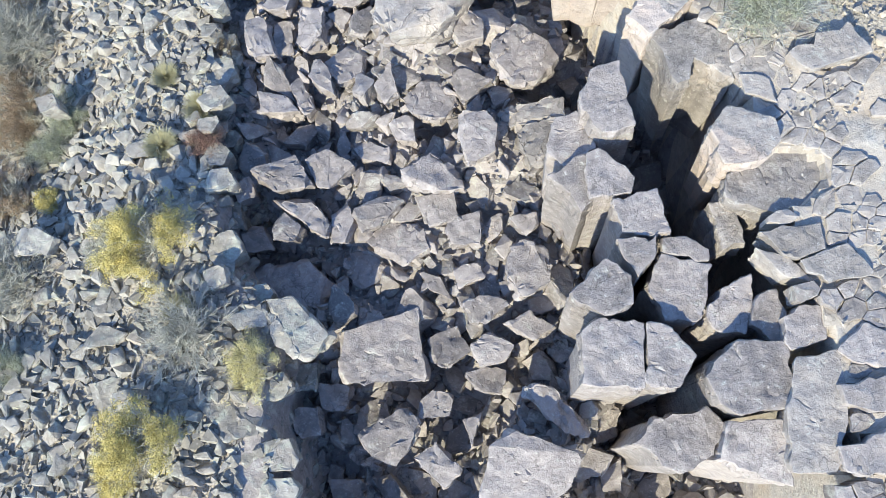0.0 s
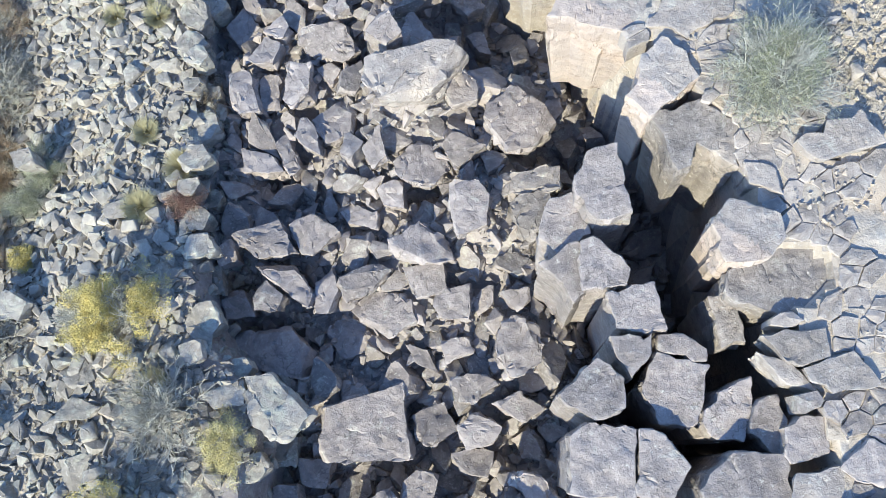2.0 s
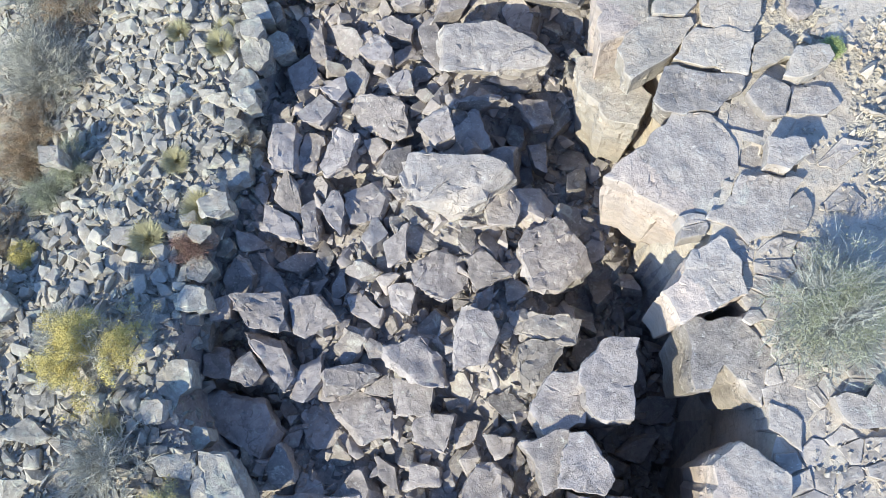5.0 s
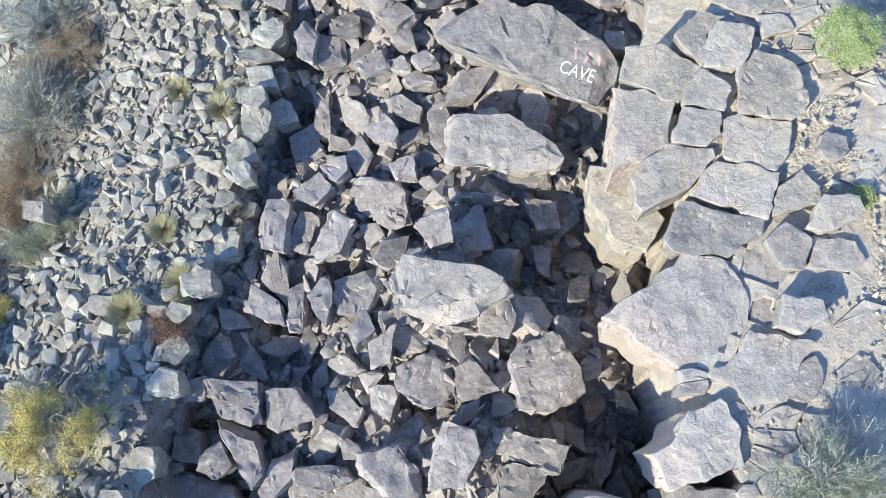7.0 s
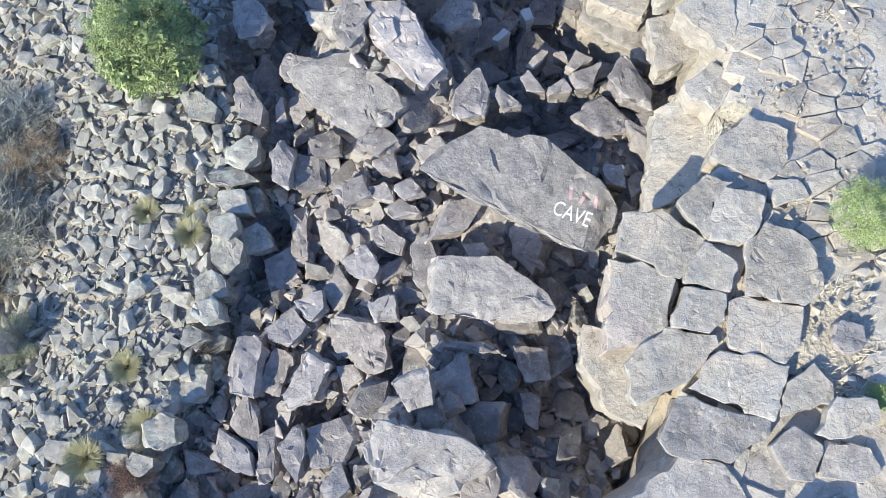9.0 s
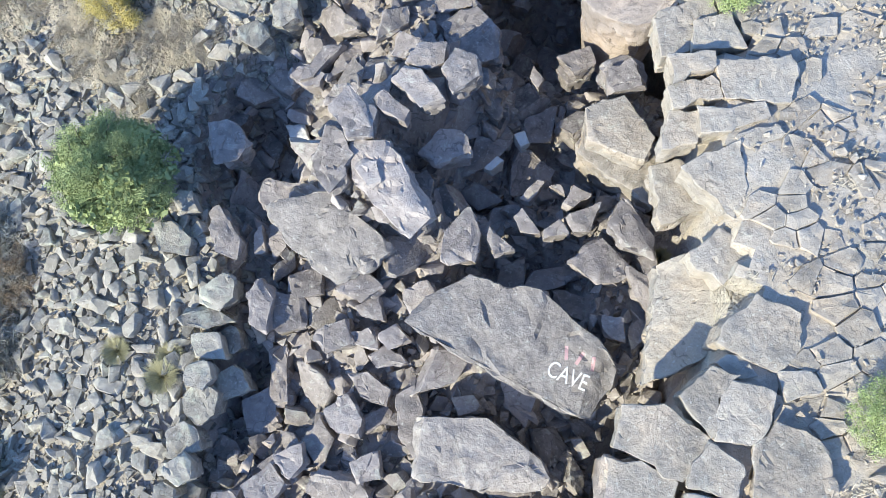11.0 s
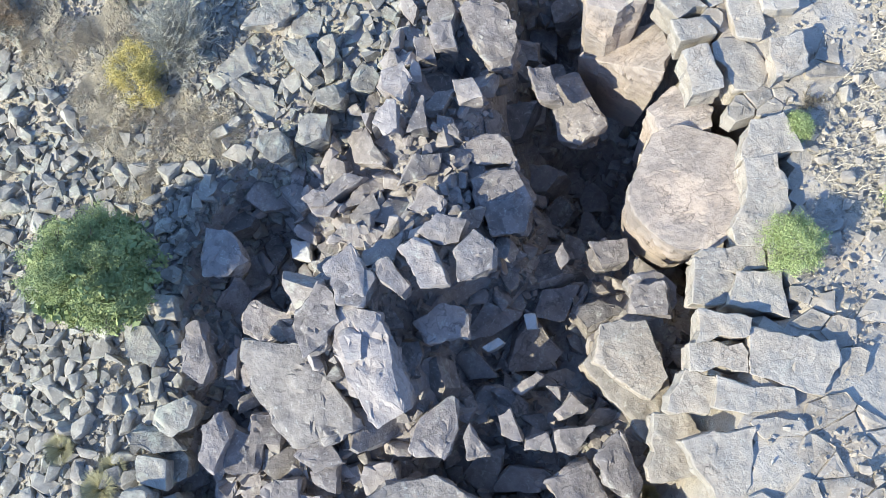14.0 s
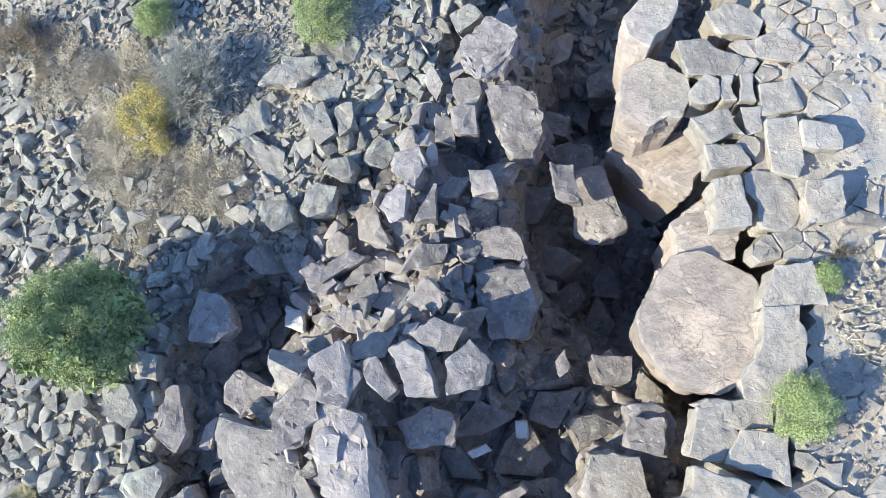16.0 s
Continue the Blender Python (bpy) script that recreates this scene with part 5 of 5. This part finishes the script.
PLANT = {
    # kind: height per radius, mains, twigs, thickness, bark, leaves, leaf count, leaf size, label
    "yellow": (1.05, 44, 15, 0.014, BARK, "yellow", 24000, 0.016, "half-bare shrub with yellow autumn leaves on the talus"),
    "paleyellow": (0.8, 26, 12, 0.014, BARK, "paleyellow", 14000, 0.014, "pale yellow shrub over grey twigs beside the trench"),
    "grey": (0.8, 46, 19, 0.015, BARK, None, 0, 0, "leafless shrub of tangled grey twigs on the talus"),
    "bluegrey": (0.8, 46, 19, 0.015, BLUE_BARK, None, 0, 0, "leafless blue-grey shrub on the talus slope"),
    "darktwig": (0.6, 16, 9, 0.010, DARK_BARK, None, 0, 0, "small bare shrub of thin dark twigs between rocks"),
    "deadtwig": (0.5, 16, 8, 0.011, DARK_BARK, None, 0, 0, "dead dry branches lying on the plateau"),
    "red": (0.8, 30, 12, 0.010, DARK_BARK, "red", 12000, 0.013, "small russet-brown shrub beside talus stones"),
    "brown": (0.8, 40, 15, 0.013, BARK, "brown", 15000, 0.012, "brown-leaved half-bare shrub on the talus slope"),
    "orange": (0.8, 16, 9, 0.011, BARK, "orange", 600, 0.026, "small orange autumn shrub on the talus slope"),
    "greygreen": (0.8, 34, 14, 0.012, BARK, "greygreen", 12000, 0.011, "grey-green brush with thin leaves on the talus"),
    "dry_right": (0.7, 95, 24, 0.014, BLUE_BARK, "greygreen", 22000, 0.012, "wide grey twiggy shrub with a green fringe on the plateau"),
    "green": (1.35, 18, 10, 0.012, BARK, "green", 26000, 0.0135, "dense bright green rounded shrub on bare rock"),
    "juniper": (2.3, 20, 10, 0.02, DARK_BARK, "juniper", 76000, 0.017, "dense round green juniper bush at the trench edge"),
}
GROWN = [0]


def tuft(kind, x, y, r):
    rng = random.Random(5000 + GROWN[0])
    verts, faces = [], []
    mat = STRAW if kind == "tuft" else PALE_STRAW
    n, length = (2600, 0.95) if kind == "tuft" else (3600, 0.4)
    for _ in range(n):
        a, k = rng.uniform(0, 6.283), math.sqrt(rng.random())
        if kind == "tuft":
            b0 = Vector((math.cos(a) * r * 0.3 * k, math.sin(a) * r * 0.3 * k, 0))
            tip = b0 + Vector((math.cos(a) * r * k, math.sin(a) * r * k, r * rng.uniform(0.3, 1.0))) * length * rng.uniform(0.4, 1.0)
        else:
            b0 = Vector((math.cos(a) * r * k, math.sin(a) * r * k, 0))
            k *= 1.0 + 0.5 * noise.noise((x + 1.5 * math.cos(a), y + 1.5 * math.sin(a), 0.0))
            b0 = Vector((math.cos(a) * r * k * 1.3, math.sin(a) * r * k * 1.3, 0))
            b0.z = ground_z(x + b0.x, y + b0.y) - ground_z(x, y) + rng.uniform(0.0, 0.1)
            tip = b0 + Vector((rng.uniform(-1, 1), rng.uniform(-1, 1), rng.uniform(0.05, 0.4))) * rng.uniform(0.05, 0.14)
        side = Vector((-math.sin(a), math.cos(a), 0)) * (0.0045 if kind == "tuft" else 0.005)
        q = b0.lerp(tip, 0.55) + Vector((0, 0, 0.1 * r))
        i = len(verts)
        verts += [tuple(b0 - side), tuple(b0 + side), tuple(q + side * 0.8), tuple(q - side * 0.8), tuple(tip)]
        faces += [(i, i + 1, i + 2, i + 3), (i + 3, i + 2, i + 4)]
    ob = finish("grass_tuft", (verts, faces), mat, None, 0)
    ob.location = (x, y, ground_z(x, y) + 0.02)
    return tagged(ob, "dry straw-yellow grass tuft between talus stones" if kind == "tuft" else "patch of bleached dry grass on stony ground", "grass", "grass tufts")


def shrub(kind, x, y, r):
    GROWN[0] += 1
    if kind in ("tuft", "straw"):
        return tuft(kind, x, y, r)
    high, mains, twigs, thick, bark, leaves, count, leaf, label = PLANT[kind]
    rng = random.Random(5000 + GROWN[0])
    if kind in ("yellow", "paleyellow", "grey", "brown", "greygreen", "bluegrey") and x < 0:
        r, count = 1.22 * r, int(1.4 * count)
    h = high * r
    base = new("juniper" if kind == "juniper" else "shrub")
    base.location = (x, y, (plateau_z(y) - 0.08 if x > rim_x(y) + 0.2 else ground_z(x, y)) - 0.02)
    v, f, tips = branches_of(rng, r * 0.9, h * 0.9, mains, twigs, thick)
    finish("branchwork", (v, f), bark, base, 0)
    if leaves:
        if kind in ("green", "juniper"):
            spots = dome_spots(rng, r * 0.95, h, 1500 if kind == "juniper" else 320)
            v, f = leaves_at(rng, spots, int(count * max(0.3, min(1.0, r / 0.8))), leaf, 0.05 if kind == "juniper" else 0.04)
        else:
            keep = [t for t in tips if noise.noise((t.x * 2.2 / max(r, 0.4) + GROWN[0], t.y * 2.2 / max(r, 0.4), 0)) > -0.12] or tips
            v, f = leaves_at(rng, keep, int(count * max(0.25, min(1.6, r / 0.9))), leaf, 0.05)
        if kind == "juniper":
            inner, more = leaves_at(rng, dome_spots(rng, r * 0.88, h * 0.9, 900), 17000, 0.075, 0.06)
            f += [tuple(i + len(v) for i in q) for q in more]
            v += inner
        finish("foliage", (v, f), LEAVES[leaves], base, 0)
    return tagged(base, label, "bush" if kind == "juniper" else "shrub", "shrubs of the slope and plateau")


shrub('yellow', -7.44, 4.66, 0.95)
shrub('grey', -6.38, 2.73, 0.94)
shrub('paleyellow', -5.16, 2.03, 0.58)
shrub('yellow', -7.15, 0.50, 0.92)
shrub('tuft', -6.70, 3.28, 0.38)
shrub('yellow', -7.66, -0.10, 0.46)
shrub('red', -6.56, 7.09, 0.54)
shrub('tuft', -6.76, 8.05, 0.44)
shrub('tuft', -7.55, 7.12, 0.44)
shrub('tuft', -7.69, 8.92, 0.35)
shrub('darktwig', -6.53, 9.65, 0.64)
shrub('grey', -12.03, 10.59, 1.13)
shrub('brown', -12.29, 8.34, 0.74)
shrub('greygreen', -10.87, 7.61, 0.60)
shrub('brown', -11.74, 6.32, 0.79)
shrub('yellow', -10.52, 6.10, 0.25)
shrub('grey', -10.81, 4.21, 0.92)
shrub('grey', -8.41, 4.79, 0.56)
shrub('greygreen', -10.66, 2.20, 0.45)
shrub('tuft', -7.73, 11.78, 0.36)
shrub('grey', -12.26, 10.36, 1.21)
shrub('brown', -11.95, 8.43, 0.70)
shrub('tuft', -7.75, 11.79, 0.27)
shrub('bluegrey', -13.09, 12.30, 1.04)
shrub('grey', -12.21, 10.64, 1.16)
shrub('brown', -12.07, 9.14, 0.81)
shrub('greygreen', -10.51, 8.42, 0.65)
shrub('darktwig', -6.64, 9.75, 0.40)
shrub('darktwig', -6.59, 10.59, 0.38)
shrub('orange', -13.51, 11.46, 0.36)
shrub('green', 3.23, 15.69, 0.59)
shrub('green', 4.27, 13.23, 0.15)
shrub('dry_right', 5.0, 8.6, 1.18)
shrub('juniper', -9.86, 14.86, 1.12)
shrub('bluegrey', -12.65, 12.94, 0.64)
shrub('brown', -12.04, 12.02, 0.70)
shrub('bluegrey', -11.90, 11.00, 0.75)
shrub('tuft', -7.79, 12.18, 0.27)
shrub('tuft', -8.79, 11.84, 0.30)
shrub('tuft', -0.08, 17.38, 0.19)
shrub('yellow', -12.08, 18.13, 0.54)
shrub('grey', -11.88, 19.04, 0.79)
shrub('straw', -12.78, 17.32, 0.42)
shrub('straw', -10.77, 17.87, 0.58)
shrub('green', -0.79, 21.50, 0.49)
shrub('green', 0.43, 23.14, 0.54)
shrub('straw', -13.31, 18.36, 0.59)
shrub('grey', -12.05, 19.27, 0.85)
shrub('straw', -14.49, 17.60, 0.63)
shrub('straw', -12.01, 16.94, 0.49)
shrub('straw', -10.28, 18.02, 0.53)
shrub('brown', -15.54, 17.52, 0.64)
shrub('green', -13.58, 19.58, 0.42)
shrub('green', -10.96, 21.69, 0.63)
shrub('green', -1.64, 23.21, 0.22)
shrub('deadtwig', -1.70, 23.69, 0.30)
shrub('straw', -10.98, 16.50, 0.43)


def plateau_grass():
    rng = random.Random(31)
    verts, faces = [], []
    for _ in range(60000):
        x, y = rng.uniform(-5, 10), rng.uniform(-3, 29)
        if x < rim_x(y) + 0.6 or not bare(x, y) or covered(x, y) or noise.noise((x * 0.9, y * 0.9, 21.0)) < -0.05:
            continue
        z = ground_z(x, y) + 0.02
        a = rng.gauss(0.5, 0.7)
        lean = Vector((math.cos(a), math.sin(a), 0)) * rng.uniform(0.05, 0.2)
        side = Vector((-math.sin(a), math.cos(a), 0)) * 0.008
        b0, tip = Vector((x, y, z)), Vector((x, y, z + rng.uniform(0.05, 0.14))) + lean
        i = len(verts)
        verts += [tuple(b0 - side), tuple(b0 + side), tuple(tip)]
        faces.append((i, i + 1, i + 2))
    tagged(finish("dry_grass", (verts, faces), PALE_STRAW, None, 0), "short bleached dry grass on the stony plateau", "grass", kind="stuff")


plateau_grass()


# ---- painted word on the long boulder ----
def spray(name, bm, material, parent, label):
    """Lay flat shapes, given over the plan, on the top of a boulder as paint."""
    tree = BVHTree.FromPolygons([parent.matrix_basis @ v.co for v in parent.data.vertices], [tuple(p.vertices) for p in parent.data.polygons])
    for _ in range(4):
        bmesh.ops.subdivide_edges(bm, edges=[e for e in bm.edges if e.calc_length() > 0.05], cuts=1)
        bmesh.ops.triangulate(bm, faces=bm.faces)
    inverse = parent.matrix_basis.inverted()
    for v in bm.verts:
        place = tree.ray_cast(Vector((v.co.x, v.co.y, 6.0)), Vector((0, 0, -1)))[0]
        v.co = inverse @ Vector((v.co.x, v.co.y, (place.z if place else 1.3) + 0.008))
    return tagged(finish(name, bm, material, parent, 0), label)


def paint(name, colour):
    m, n, l, p = nodes_of(name)
    where = n.new("ShaderNodeNewGeometry").outputs["Position"]
    worn = noise_tex(n, l, where, 22.0, 5, 0.7)
    l.new(mix(n, l, times(n, l, ramp(n, l, worn, 0.5, 0.66), 0.7), colour, (0.36, 0.34, 0.33)), p.inputs["Base Color"])
    p.inputs["Roughness"].default_value = 0.8
    return m


def painted_word():
    words = bpy.data.curves.new("word", "FONT")
    words.body, words.size, words.align_x, words.align_y = "CAVE", 0.40, "CENTER", "CENTER"
    words.offset = 0.001
    holder = new("word", words)
    bpy.context.view_layer.update()
    flat = bpy.data.meshes.new_from_object(holder)
    bpy.data.objects.remove(holder)
    bm = bmesh.new()
    bm.from_mesh(flat)
    bmesh.ops.transform(bm, matrix=pose(-0.88, 14.66, 0, 0, 0, 0) @ Matrix.Diagonal((0.72, 1.0, 1.0, 1.0)), verts=bm.verts)
    spray("painted_word", bm, paint("white_paint", (0.80, 0.80, 0.78)), CAVE_ROCK, "white sprayed word CAVE")
    for dx, tilt in ((-0.24, 20), (0.0, -12), (0.24, 14)):
        bm = bmesh.new()
        bmesh.ops.create_grid(bm, x_segments=1, y_segments=1, size=0.5)
        bmesh.ops.transform(bm, matrix=pose(-0.80 + dx, 15.02, 0, 0, 0, tilt) @ Matrix.Diagonal((0.06, 0.24, 1.0, 1.0)), verts=bm.verts)
        spray("painted_bar", bm, paint("faded_red_paint", (0.55, 0.34, 0.34)), CAVE_ROCK, "faded red sprayed bar")


painted_word()
